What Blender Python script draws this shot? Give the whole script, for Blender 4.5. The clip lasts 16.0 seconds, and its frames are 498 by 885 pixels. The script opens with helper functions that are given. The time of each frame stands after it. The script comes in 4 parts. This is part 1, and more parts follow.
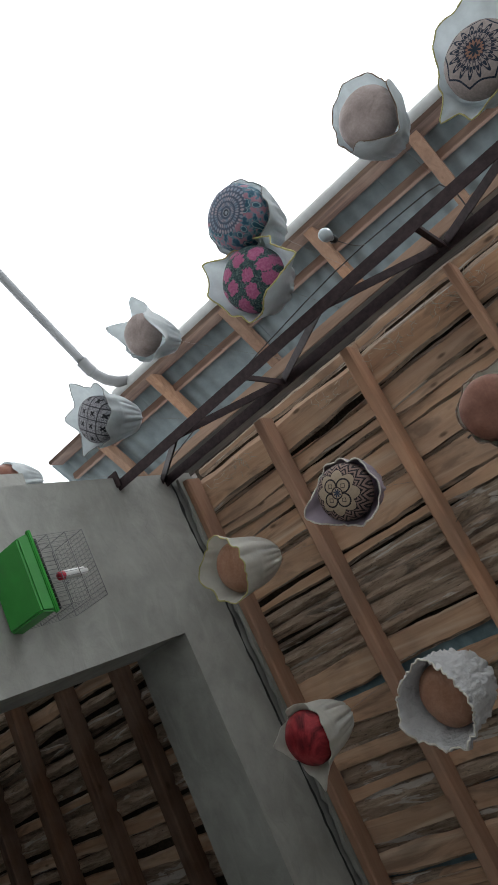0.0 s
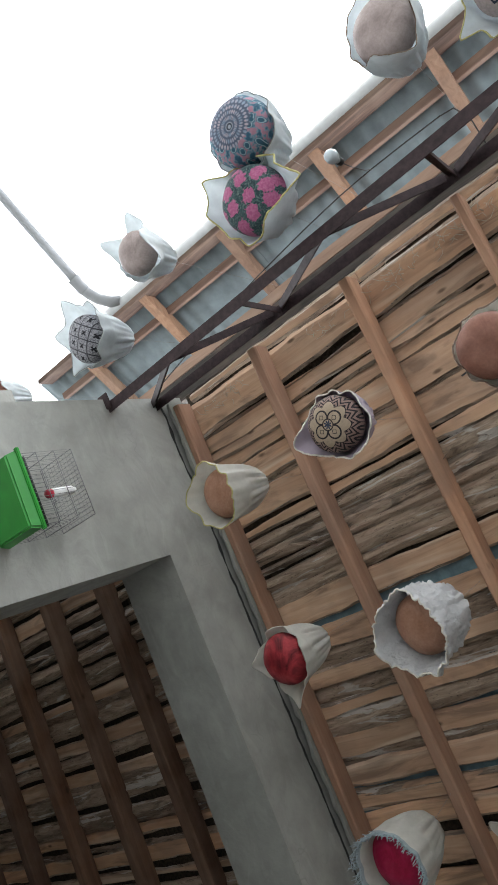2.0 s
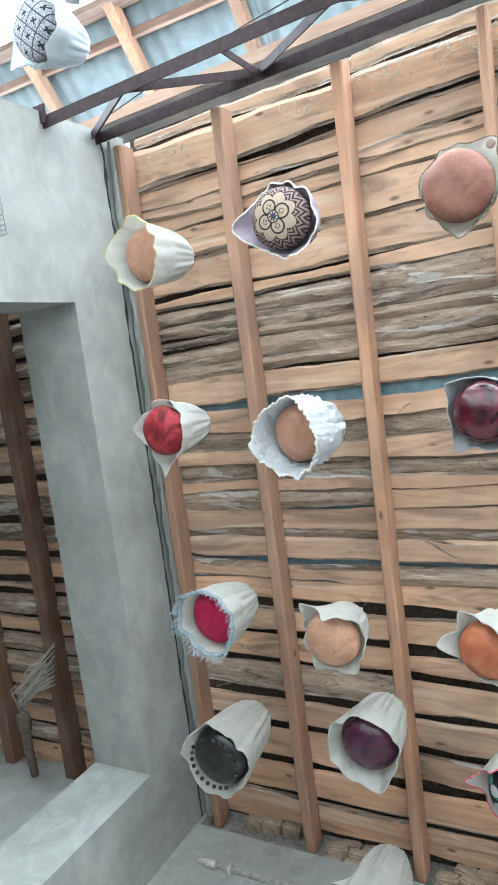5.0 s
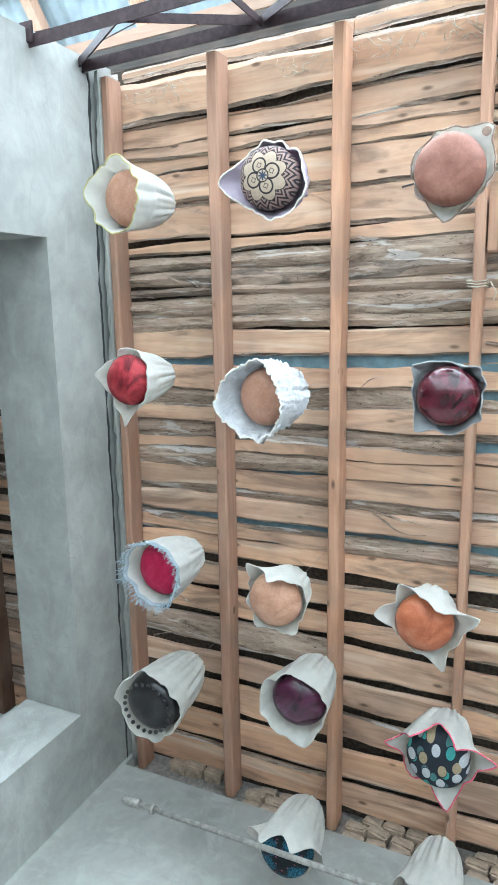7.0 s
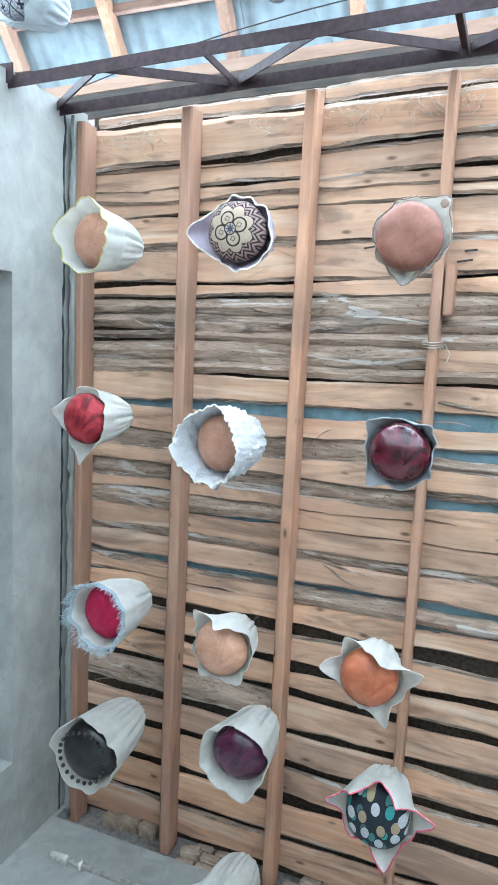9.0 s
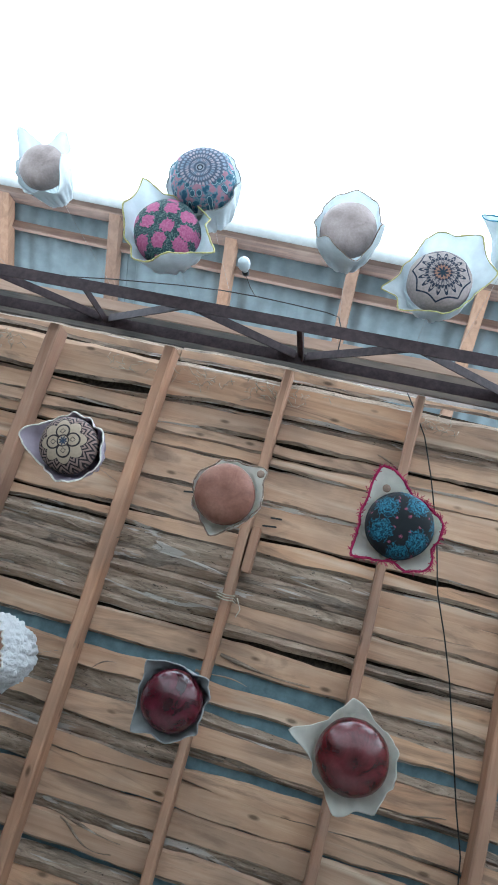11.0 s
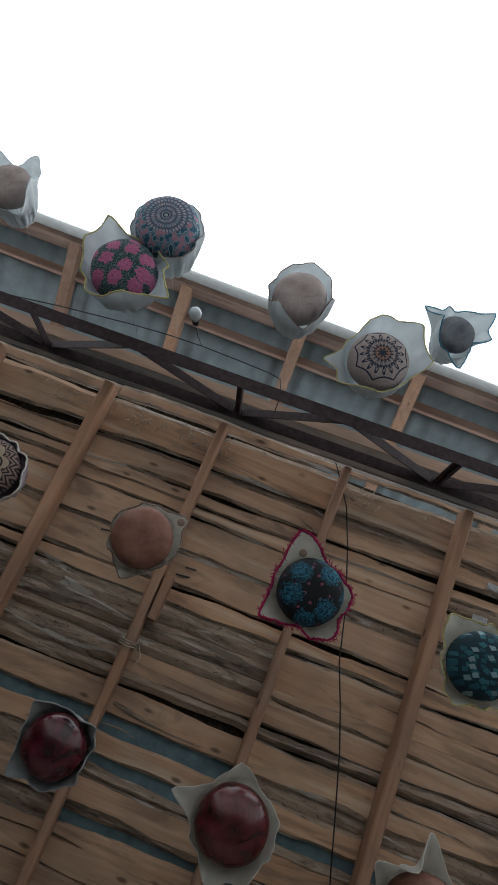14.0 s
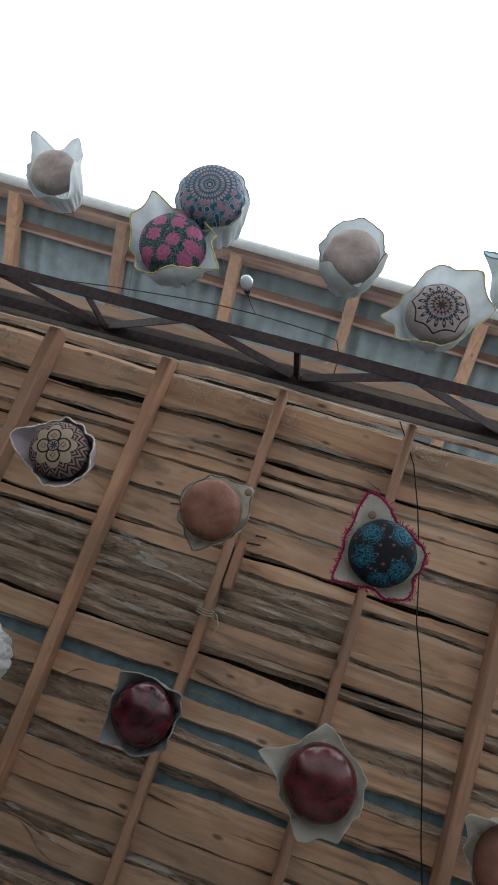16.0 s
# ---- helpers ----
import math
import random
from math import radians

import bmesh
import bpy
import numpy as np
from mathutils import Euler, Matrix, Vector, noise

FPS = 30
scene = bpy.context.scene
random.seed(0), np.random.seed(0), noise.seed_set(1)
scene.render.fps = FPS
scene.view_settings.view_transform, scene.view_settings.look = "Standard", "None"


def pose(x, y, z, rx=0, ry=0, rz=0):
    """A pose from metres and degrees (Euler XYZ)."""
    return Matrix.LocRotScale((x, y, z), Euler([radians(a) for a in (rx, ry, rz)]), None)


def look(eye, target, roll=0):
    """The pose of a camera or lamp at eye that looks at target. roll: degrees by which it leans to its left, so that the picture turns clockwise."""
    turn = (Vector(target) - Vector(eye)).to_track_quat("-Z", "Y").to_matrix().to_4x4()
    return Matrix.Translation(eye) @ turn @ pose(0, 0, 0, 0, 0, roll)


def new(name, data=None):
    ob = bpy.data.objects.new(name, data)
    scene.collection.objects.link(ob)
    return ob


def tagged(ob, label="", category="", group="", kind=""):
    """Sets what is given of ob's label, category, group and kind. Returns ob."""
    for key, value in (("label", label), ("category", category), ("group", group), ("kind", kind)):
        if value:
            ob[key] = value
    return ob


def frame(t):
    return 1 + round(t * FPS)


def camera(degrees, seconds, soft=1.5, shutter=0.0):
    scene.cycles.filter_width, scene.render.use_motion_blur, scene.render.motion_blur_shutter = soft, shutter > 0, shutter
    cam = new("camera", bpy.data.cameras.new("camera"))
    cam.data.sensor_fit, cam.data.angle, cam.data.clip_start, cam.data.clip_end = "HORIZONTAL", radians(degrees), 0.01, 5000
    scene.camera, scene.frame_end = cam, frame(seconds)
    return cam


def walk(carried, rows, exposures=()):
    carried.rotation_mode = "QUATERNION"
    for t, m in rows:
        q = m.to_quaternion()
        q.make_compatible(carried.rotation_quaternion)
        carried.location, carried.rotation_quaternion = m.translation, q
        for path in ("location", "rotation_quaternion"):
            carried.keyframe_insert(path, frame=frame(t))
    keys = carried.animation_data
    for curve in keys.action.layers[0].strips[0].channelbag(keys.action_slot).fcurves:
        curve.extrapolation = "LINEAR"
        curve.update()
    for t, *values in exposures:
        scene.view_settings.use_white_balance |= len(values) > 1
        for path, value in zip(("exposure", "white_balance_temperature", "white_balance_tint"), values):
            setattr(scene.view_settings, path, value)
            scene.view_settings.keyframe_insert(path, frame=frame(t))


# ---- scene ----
cam = camera(40.51, 16.0, 1.7)
PATH = [
    (0.0, pose(0.049, 0.013, 1.562, 179.35, -35.09, 31.96)),
    (0.5, pose(0.045, 0.017, 1.559, 177.84, -36.44, 32.80)),
    (1.0, pose(0.043, 0.016, 1.559, 177.29, -35.65, 32.16)),
    (1.5, pose(0.044, 0.013, 1.566, 176.26, -35.67, 31.82)),
    (2.0, pose(0.037, 0.013, 1.567, 175.27, -34.34, 28.61)),
    (2.5, pose(0.027, 0.012, 1.546, 177.21, -36.20, 23.82)),
    (3.0, pose(0.017, 0.023, 1.538, 175.87, -35.93, 20.64)),
    (3.5, pose(0.014, 0.026, 1.539, 176.11, -36.01, 18.02)),
    (4.0, pose(0.008, 0.034, 1.536, 172.25, -35.32, 16.10)),
    (4.5, pose(0.007, 0.036, 1.544, 171.33, -31.25, 11.40)),
    (4.7, pose(0.004, 0.038, 1.544, 169.25, -29.63, 10.31)),
    (6.8, pose(-0.028, 0.020, 1.517, 167.88, -25.23, 1.20)),
    (7.0, pose(-0.034, 0.016, 1.516, 167.97, -25.03, 0.98)),
    (7.5, pose(-0.034, 0.013, 1.515, 168.64, -23.97, 0.20)),
    (8.0, pose(-0.036, 0.013, 1.514, 169.10, -22.96, -1.22)),
    (8.2, pose(-0.034, 0.008, 1.514, 169.62, -23.16, -1.27)),
    (10.3, pose(-0.018, -0.003, 1.487, -171.50, -10.75, -12.75)),
    (10.5, pose(-0.020, -0.011, 1.480, -167.99, -7.69, -14.69)),
    (11.0, pose(-0.013, -0.018, 1.474, -164.72, -4.81, -15.73)),
    (11.5, pose(-0.005, -0.027, 1.468, -163.69, -0.74, -18.40)),
    (12.0, pose(-0.007, -0.029, 1.466, -164.50, 2.30, -21.38)),
    (12.5, pose(-0.015, -0.029, 1.462, -164.15, 4.81, -23.18)),
    (13.0, pose(-0.013, -0.023, 1.470, -163.11, 5.16, -23.01)),
    (13.5, pose(-0.006, -0.026, 1.465, -162.22, 4.71, -22.62)),
    (14.0, pose(-0.008, -0.026, 1.460, -160.49, 3.21, -21.73)),
    (14.5, pose(-0.005, -0.031, 1.462, -160.91, 1.69, -21.28)),
    (15.0, pose(-0.003, -0.029, 1.464, -161.45, 0.33, -20.81)),
    (15.5, pose(-0.008, -0.029, 1.462, -162.55, -2.22, -19.60)),
    (16.0, pose(-0.011, -0.030, 1.463, -163.33, -3.06, -19.37)),
]
EXPOSURES = [(0, 0.88, 6600, 10), (1.5, 0.98, 6600, 10), (2.0, 1.7, 6600, 10), (2.5, 2.08, 6500, 10), (3.5, 2.36, 6300, 8), (4.5, 3.08, 6000, 5), (7, 3.43, 5650, 2), (8.2, 3.4, 5400, 3), (10.4, 2.95, 5400, 2), (11.0, 2.2, 5600, 3), (11.5, 1.82, 5800, 4), (12.5, 1.5, 6050, 6), (13.5, 0.95, 6400, 9), (14.0, 0.55, 6400, 9), (14.5, 0.4, 6400, 9), (15.2, 0.6, 6400, 9), (16, 1.05, 6400, 9)]
walk(cam, PATH, EXPOSURES)

# ---------------------------------------------------------------- light
world = bpy.data.worlds.new("overcast_sky")
scene.world = world
world.use_nodes = True
wt = world.node_tree
sky = wt.nodes.new("ShaderNodeTexSky")
sky.sky_type, sky.sun_disc = "NISHITA", False
sky.sun_elevation, sky.sun_rotation = radians(55), radians(200)
cloud = wt.nodes.new("ShaderNodeMix")
cloud.data_type = "RGBA"
cloud.inputs[0].default_value = 0.85
cloud.inputs[7].default_value = (13.0, 13.6, 14.2, 1)
bg = wt.nodes["Background"]
wt.links.new(sky.outputs[0], cloud.inputs[6])
wt.links.new(cloud.outputs[2], bg.inputs[0])
bg.inputs[1].default_value = 0.12

sun = new("sun", bpy.data.lights.new("sun", "SUN"))
sun.data.energy, sun.data.angle, sun.data.color = 1.5, radians(20), (1.0, 0.96, 0.9)
sun.matrix_world = look((2, -8, 12), (0, 0, 0))


# ---------------------------------------------------------------- materials
def mat(name, rough=0.8, metal=0.0, spec=0.3):
    m = bpy.data.materials.new(name)
    m.use_nodes = True
    b = m.node_tree.nodes["Principled BSDF"]
    b.inputs["Roughness"].default_value = rough
    b.inputs["Metallic"].default_value = metal
    b.inputs["Specular IOR Level"].default_value = spec
    return m, m.node_tree, b


def ramp(t, src, stops):
    r = t.nodes.new("ShaderNodeValToRGB")
    while len(r.color_ramp.elements) < len(stops):
        r.color_ramp.elements.new(0.5)
    for e, (p, c) in zip(r.color_ramp.elements, stops):
        e.position, e.color = p, (*c, 1)
    t.links.new(src, r.inputs[0])
    return r.outputs[0]


def coords(t, scale=(1, 1, 1), rot=(0, 0, 0)):
    c = t.nodes.new("ShaderNodeTexCoord")
    m = t.nodes.new("ShaderNodeMapping")
    m.inputs["Scale"].default_value, m.inputs["Rotation"].default_value = scale, rot
    t.links.new(c.outputs["Object"], m.inputs[0])
    return m.outputs[0]


def noise_tex(t, vec, scale, detail=4.0, rough=0.6, dist=0.0):
    n = t.nodes.new("ShaderNodeTexNoise")
    n.inputs["Scale"].default_value, n.inputs["Detail"].default_value = scale, detail
    n.inputs["Roughness"].default_value, n.inputs["Distortion"].default_value = rough, dist
    t.links.new(vec, n.inputs["Vector"])
    return n.outputs["Fac"]


def mixc(t, fac, a, b, mode="MIX"):
    m = t.nodes.new("ShaderNodeMix")
    m.data_type, m.blend_type = "RGBA", mode
    for sock, v in ((0, fac), (6, a), (7, b)):
        if isinstance(v, (int, float)):
            m.inputs[sock].default_value = v
        elif isinstance(v, tuple):
            m.inputs[sock].default_value = (*v, 1)
        else:
            t.links.new(v, m.inputs[sock])
    return m.outputs[2]


def mathn(t, op, a, b=0.0):
    m = t.nodes.new("ShaderNodeMath")
    m.operation = op
    for k, v in enumerate((a, b)):
        if isinstance(v, (int, float)):
            m.inputs[k].default_value = v
        else:
            t.links.new(v, m.inputs[k])
    return m.outputs[0]


def bump(t, b, height, strength=0.3, dist=0.01):
    n = t.nodes.new("ShaderNodeBump")
    n.inputs["Strength"].default_value, n.inputs["Distance"].default_value = strength, dist
    t.links.new(height, n.inputs["Height"])
    t.links.new(n.outputs[0], b.inputs["Normal"])


def wood(name, dark, mid, light, along="x", island=True, rough=0.75, knots=True, stain=0.0):
    m, t, b = mat(name, rough)
    s = {"x": (1.2, 16, 16), "y": (16, 1.2, 16)}[along]
    rnd = t.nodes.new("ShaderNodeNewGeometry").outputs["Random Per Island"] if island else t.nodes.new("ShaderNodeObjectInfo").outputs["Random"]
    comb = t.nodes.new("ShaderNodeCombineXYZ")
    t.links.new(mathn(t, "MULTIPLY", rnd, 37.0), comb.inputs[0])
    t.links.new(mathn(t, "MULTIPLY", rnd, 91.0), comb.inputs[1])

    def own(scale):
        """Coordinates that start elsewhere on each piece."""
        off = t.nodes.new("ShaderNodeVectorMath")
        off.operation = "ADD"
        t.links.new(coords(t, scale), off.inputs[0])
        t.links.new(comb.outputs[0], off.inputs[1])
        return off.outputs[0]

    g = noise_tex(t, own(s), 1.6, 6, 0.65, 0.8)
    col = ramp(t, g, [(0.25, dark), (0.5, mid), (0.75, light)])
    big = noise_tex(t, coords(t, (1, 1, 1)), 3.2, 3, 0.6)
    hue = ramp(t, rnd, [(0.0, (0.72, 0.66, 0.62)), (0.2, (1.05, 0.98, 0.9)), (0.4, (0.9, 0.86, 0.83)), (0.6, (1.04, 0.9, 0.78)), (0.85, (1.2, 1.12, 1.0)), (1.0, (0.7, 0.66, 0.64))])
    col = mixc(t, 1.0, col, hue, "MULTIPLY")
    col = mixc(t, mathn(t, "MULTIPLY", ramp(t, big, [(0.42, (0, 0, 0)), (0.7, (1, 1, 1))]), 0.5), col, (0.25, 0.18, 0.14))
    if stain:
        smear = noise_tex(t, own((0.9, 5, 5) if along == "x" else (5, 0.9, 5)), 1.7, 5, 0.6, 1.6)
        col = mixc(t, mathn(t, "MULTIPLY", ramp(t, smear, [(0.52, (0, 0, 0)), (0.66, (1, 1, 1))]), stain), col, (0.15, 0.1, 0.075))
        vein = noise_tex(t, own((1.6, 34, 34) if along == "x" else (34, 1.6, 34)), 1.3, 4, 0.7, 1.0)
        col = mixc(t, mathn(t, "MULTIPLY", ramp(t, vein, [(0.6, (0, 0, 0)), (0.7, (1, 1, 1))]), stain * 0.45), col, (0.14, 0.09, 0.06))
        pale = noise_tex(t, own((0.7, 9, 9) if along == "x" else (9, 0.7, 9)), 1.1, 3, 0.5, 0.8)
        col = mixc(t, mathn(t, "MULTIPLY", ramp(t, pale, [(0.56, (0, 0, 0)), (0.68, (1, 1, 1))]), 0.55), col, (0.72, 0.58, 0.44))
    if knots:
        w = t.nodes.new("ShaderNodeTexVoronoi")
        w.inputs["Scale"].default_value = 1.0
        t.links.new(own((4.5, 11, 8) if along == "x" else (11, 4.5, 8)), w.inputs["Vector"])
        k = ramp(t, w.outputs["Distance"], [(0.05, (1, 1, 1)), (0.12, (0, 0, 0))])
        col = mixc(t, mathn(t, "MULTIPLY", k, 0.75), col, (0.06, 0.035, 0.02))
    t.links.new(col, b.inputs["Base Color"])
    bump(t, b, g, 0.35, 0.006)
    return m


def bark(name):
    m, t, b = mat(name, 0.95)
    g = noise_tex(t, coords(t, (5, 26, 26)), 1.4, 8, 0.7, 1.2)
    rnd = t.nodes.new("ShaderNodeNewGeometry").outputs["Random Per Island"]
    col = ramp(t, g, [(0.28, (0.07, 0.052, 0.04)), (0.42, (0.25, 0.195, 0.155)), (0.56, (0.38, 0.305, 0.24)), (0.72, (0.56, 0.49, 0.42))])
    col = mixc(t, 1.0, col, ramp(t, rnd, [(0.0, (0.6, 0.6, 0.62)), (0.5, (1, 0.95, 0.9)), (1.0, (1.25, 1.2, 1.15))]), "MULTIPLY")
    flake = noise_tex(t, coords(t, (1.2, 9, 9)), 2.3, 4, 0.5, 1.0)
    bare = noise_tex(t, coords(t, (1.3, 9, 9)), 1.9, 4, 0.55, 1.0)
    grain = ramp(t, g, [(0.3, (0.33, 0.23, 0.17)), (0.6, (0.5, 0.38, 0.29))])
    col = mixc(t, ramp(t, bare, [(0.5, (0, 0, 0)), (0.55, (0.85, 0.85, 0.85))]), col, grain)
    col = mixc(t, ramp(t, flake, [(0.6, (0, 0, 0)), (0.63, (0.9, 0.9, 0.9))]), col, (0.58, 0.53, 0.48))
    fleck = noise_tex(t, coords(t, (9, 30, 30)), 3.1, 4, 0.6, 1.5)
    col = mixc(t, ramp(t, fleck, [(0.63, (0, 0, 0)), (0.67, (0.8, 0.8, 0.8))]), col, (0.05, 0.04, 0.035))
    t.links.new(col, b.inputs["Base Color"])
    bump(t, b, g, 0.9, 0.02)
    return m


def plaster(name, base, scale=1.0):
    m, t, b = mat(name, 0.85, 0, 0.25)
    v = coords(t, (scale, scale, scale))
    a = noise_tex(t, v, 2.2, 6, 0.6, 0.6)
    c = noise_tex(t, v, 9.0, 5, 0.6, 0.3)
    d = noise_tex(t, v, 60.0, 3, 0.6)
    x = tuple(k * 0.72 for k in base)
    y = tuple(min(1, k * 1.18) for k in base)
    col = ramp(t, a, [(0.3, x), (0.52, base), (0.72, y)])
    col = mixc(t, mathn(t, "MULTIPLY", ramp(t, c, [(0.45, (0, 0, 0)), (0.7, (1, 1, 1))]), 0.35), col, tuple(k * 0.62 for k in base))
    sweep = noise_tex(t, coords(t, (3.2 * scale, 1.5 * scale, 3.2 * scale), (0.25, 0.1, 0.35)), 2.4, 6, 0.68, 1.1)
    col = mixc(t, ramp(t, sweep, [(0.5, (0, 0, 0)), (0.72, (0.4, 0.4, 0.4))]), col, tuple(min(1, k * 1.42) for k in base))
    col = mixc(t, ramp(t, sweep, [(0.27, (0.4, 0.4, 0.4)), (0.42, (0, 0, 0))]), col, tuple(k * 0.66 for k in base))
    crack = t.nodes.new("ShaderNodeTexVoronoi")
    crack.feature = "DISTANCE_TO_EDGE"
    crack.inputs["Scale"].default_value = 1.3
    wob = t.nodes.new("ShaderNodeVectorMath")
    wob.operation = "ADD"
    nt = t.nodes.new("ShaderNodeTexNoise")
    nt.inputs["Scale"].default_value = 5.0
    t.links.new(v, nt.inputs["Vector"])
    t.links.new(v, wob.inputs[0])
    t.links.new(nt.outputs["Color"], wob.inputs[1])
    t.links.new(wob.outputs[0], crack.inputs["Vector"])
    line = ramp(t, crack.outputs["Distance"], [(0.0, (1, 1, 1)), (0.006, (0, 0, 0))])
    fade = ramp(t, a, [(0.52, (0, 0, 0)), (0.62, (0.25, 0.25, 0.25))])
    col = mixc(t, mathn(t, "MULTIPLY", line, fade), col, tuple(k * 0.45 for k in base))
    t.links.new(col, b.inputs["Base Color"])
    bump(t, b, mathn(t, "ADD", mathn(t, "ADD", c, mathn(t, "MULTIPLY", d, 0.25)), sweep), 0.35, 0.012)
    return m


def plain(name, color, rough=0.6, metal=0.0, var=0.25, scale=30.0, spec=0.3):
    m, t, b = mat(name, rough, metal, spec)
    g = noise_tex(t, coords(t), scale, 4, 0.6)
    h = noise_tex(t, coords(t), scale * 0.15, 3, 0.6)
    col = ramp(t, g, [(0.3, tuple(k * (1 - var) for k in color)), (0.7, tuple(min(1, k * (1 + var)) for k in color))])
    col = mixc(t, mathn(t, "MULTIPLY", h, 0.35), col, tuple(k * 0.6 for k in color))
    t.links.new(col, b.inputs["Base Color"])
    bump(t, b, g, 0.15, 0.003)
    return m


def cloth(name, color, through_light=0.35, weave=900.0, relief=0.3, deep=0.004):
    m, t, b = mat(name, 0.95, 0, 0.1)
    g = noise_tex(t, coords(t), 26.0, 4, 0.6)
    w = noise_tex(t, coords(t), weave, 2, 0.5)
    col = ramp(t, g, [(0.3, tuple(k * 0.86 for k in color)), (0.7, color)])
    t.links.new(col, b.inputs["Base Color"])
    bump(t, b, mathn(t, "ADD", g, mathn(t, "MULTIPLY", w, relief)), relief, deep)
    tr = t.nodes.new("ShaderNodeBsdfTranslucent")
    t.links.new(col, tr.inputs[0])
    mx = t.nodes.new("ShaderNodeMixShader")
    mx.inputs[0].default_value = through_light
    t.links.new(b.outputs[0], mx.inputs[1])
    t.links.new(tr.outputs[0], mx.inputs[2])
    t.links.new(mx.outputs[0], t.nodes["Material Output"].inputs[0])
    return m


def polar(t):
    """Radius (1 at the ball's edge) and angle seen from below, in the ball's own axes."""
    c = t.nodes.new("ShaderNodeTexCoord")
    s = t.nodes.new("ShaderNodeSeparateXYZ")
    t.links.new(c.outputs["Object"], s.inputs[0])
    x, y = s.outputs[0], s.outputs[1]
    r = mathn(t, "SQRT", mathn(t, "ADD", mathn(t, "MULTIPLY", x, x), mathn(t, "MULTIPLY", y, y)))
    a = mathn(t, "ARCTAN2", y, x)
    return mathn(t, "MULTIPLY", r, 10.0), a, x, y


def petals(t, r, a, n, r0, r1, edge=0.05):
    """1 inside a ring of n petals between r0 and r1."""
    w = mathn(t, "ABSOLUTE", mathn(t, "COSINE", mathn(t, "MULTIPLY", a, n / 2)))
    lim = mathn(t, "ADD", mathn(t, "MULTIPLY", w, r1 - r0), r0)
    return mathn(t, "LESS_THAN", r, lim)


def ring(t, v, lo, hi):
    return mathn(t, "MULTIPLY", mathn(t, "GREATER_THAN", v, lo), mathn(t, "LESS_THAN", v, hi))


def printed(name, build, rough=0.7, spec=0.25):
    m, t, b = mat(name, rough, 0, spec)
    col = build(t)
    g = noise_tex(t, coords(t), 120.0, 3, 0.6)
    col = mixc(t, 0.25, col, ramp(t, g, [(0.3, (0.25, 0.22, 0.22)), (0.7, (1, 1, 1))]), "MULTIPLY")
    t.links.new(col, b.inputs["Base Color"])
    bump(t, b, g, 0.25, 0.002)
    return m


def rosette(t):
    r, a, x, y = polar(t)
    cream, ink = (0.37, 0.29, 0.215), (0.022, 0.017, 0.02)
    zig = mathn(t, "MULTIPLY", mathn(t, "PINGPONG", mathn(t, "MULTIPLY", a, 16 / 6.2832), 0.5), 0.3)
    stripes = mathn(t, "GREATER_THAN", mathn(t, "FRACT", mathn(t, "MULTIPLY", mathn(t, "ADD", r, zig), 8.0)), 0.45)
    col = mixc(t, stripes, ink, (0.25, 0.17, 0.15))
    b = mathn(t, "ADD", a, 0.35)
    col = mixc(t, petals(t, r, b, 8, 0.58, 0.75), col, ink)
    col = mixc(t, petals(t, r, b, 8, 0.56, 0.725), col, cream)
    # four round petals with a diamond in each
    k = mathn(t, "MULTIPLY", mathn(t, "ROUND", mathn(t, "MULTIPLY", b, 4 / 6.2832)), 6.2832 / 4)
    da = mathn(t, "SUBTRACT", b, k)
    px = mathn(t, "SUBTRACT", mathn(t, "MULTIPLY", r, mathn(t, "COSINE", da)), 0.315)
    py = mathn(t, "MULTIPLY", r, mathn(t, "SINE", da))
    d = mathn(t, "SQRT", mathn(t, "ADD", mathn(t, "MULTIPLY", px, px), mathn(t, "MULTIPLY", py, py)))
    col = mixc(t, ring(t, d, 0.185, 0.235), col, ink)
    dia = mathn(t, "ADD", mathn(t, "ABSOLUTE", px), mathn(t, "ABSOLUTE", py))
    col = mixc(t, ring(t, dia, 0.07, 0.095), col, ink)
    col = mixc(t, mathn(t, "LESS_THAN", r, 0.2), col, cream)
    col = mixc(t, ring(t, r, 0.16, 0.2), col, ink)
    return mixc(t, petals(t, r, a, 8, 0.045, 0.15), col, (0.03, 0.045, 0.08))


def pink_roses(t):
    v = t.nodes.new("ShaderNodeTexVoronoi")
    v.voronoi_dimensions = "2D"
    v.inputs["Scale"].default_value, v.inputs["Randomness"].default_value = 15.5, 0.35
    t.links.new(coords(t, (1, 1, 0.6)), v.inputs["Vector"])
    n = noise_tex(t, coords(t), 95.0, 2, 0.5)
    d = mathn(t, "ADD", v.outputs["Distance"], mathn(t, "MULTIPLY", mathn(t, "SUBTRACT", n, 0.5), 0.5))
    d = mathn(t, "ADD", d, 0.06)
    g = noise_tex(t, coords(t), 220.0, 2, 0.5)
    back = ramp(t, g, [(0.45, (0.018, 0.035, 0.045)), (0.55, (0.05, 0.12, 0.12)), (0.62, (0.16, 0.2, 0.19))])
    rose = ramp(t, noise_tex(t, coords(t), 140.0, 2, 0.5), [(0.4, (0.35, 0.085, 0.19)), (0.65, (0.45, 0.15, 0.27))])
    return mixc(t, mathn(t, "LESS_THAN", d, 0.46), back, rose)


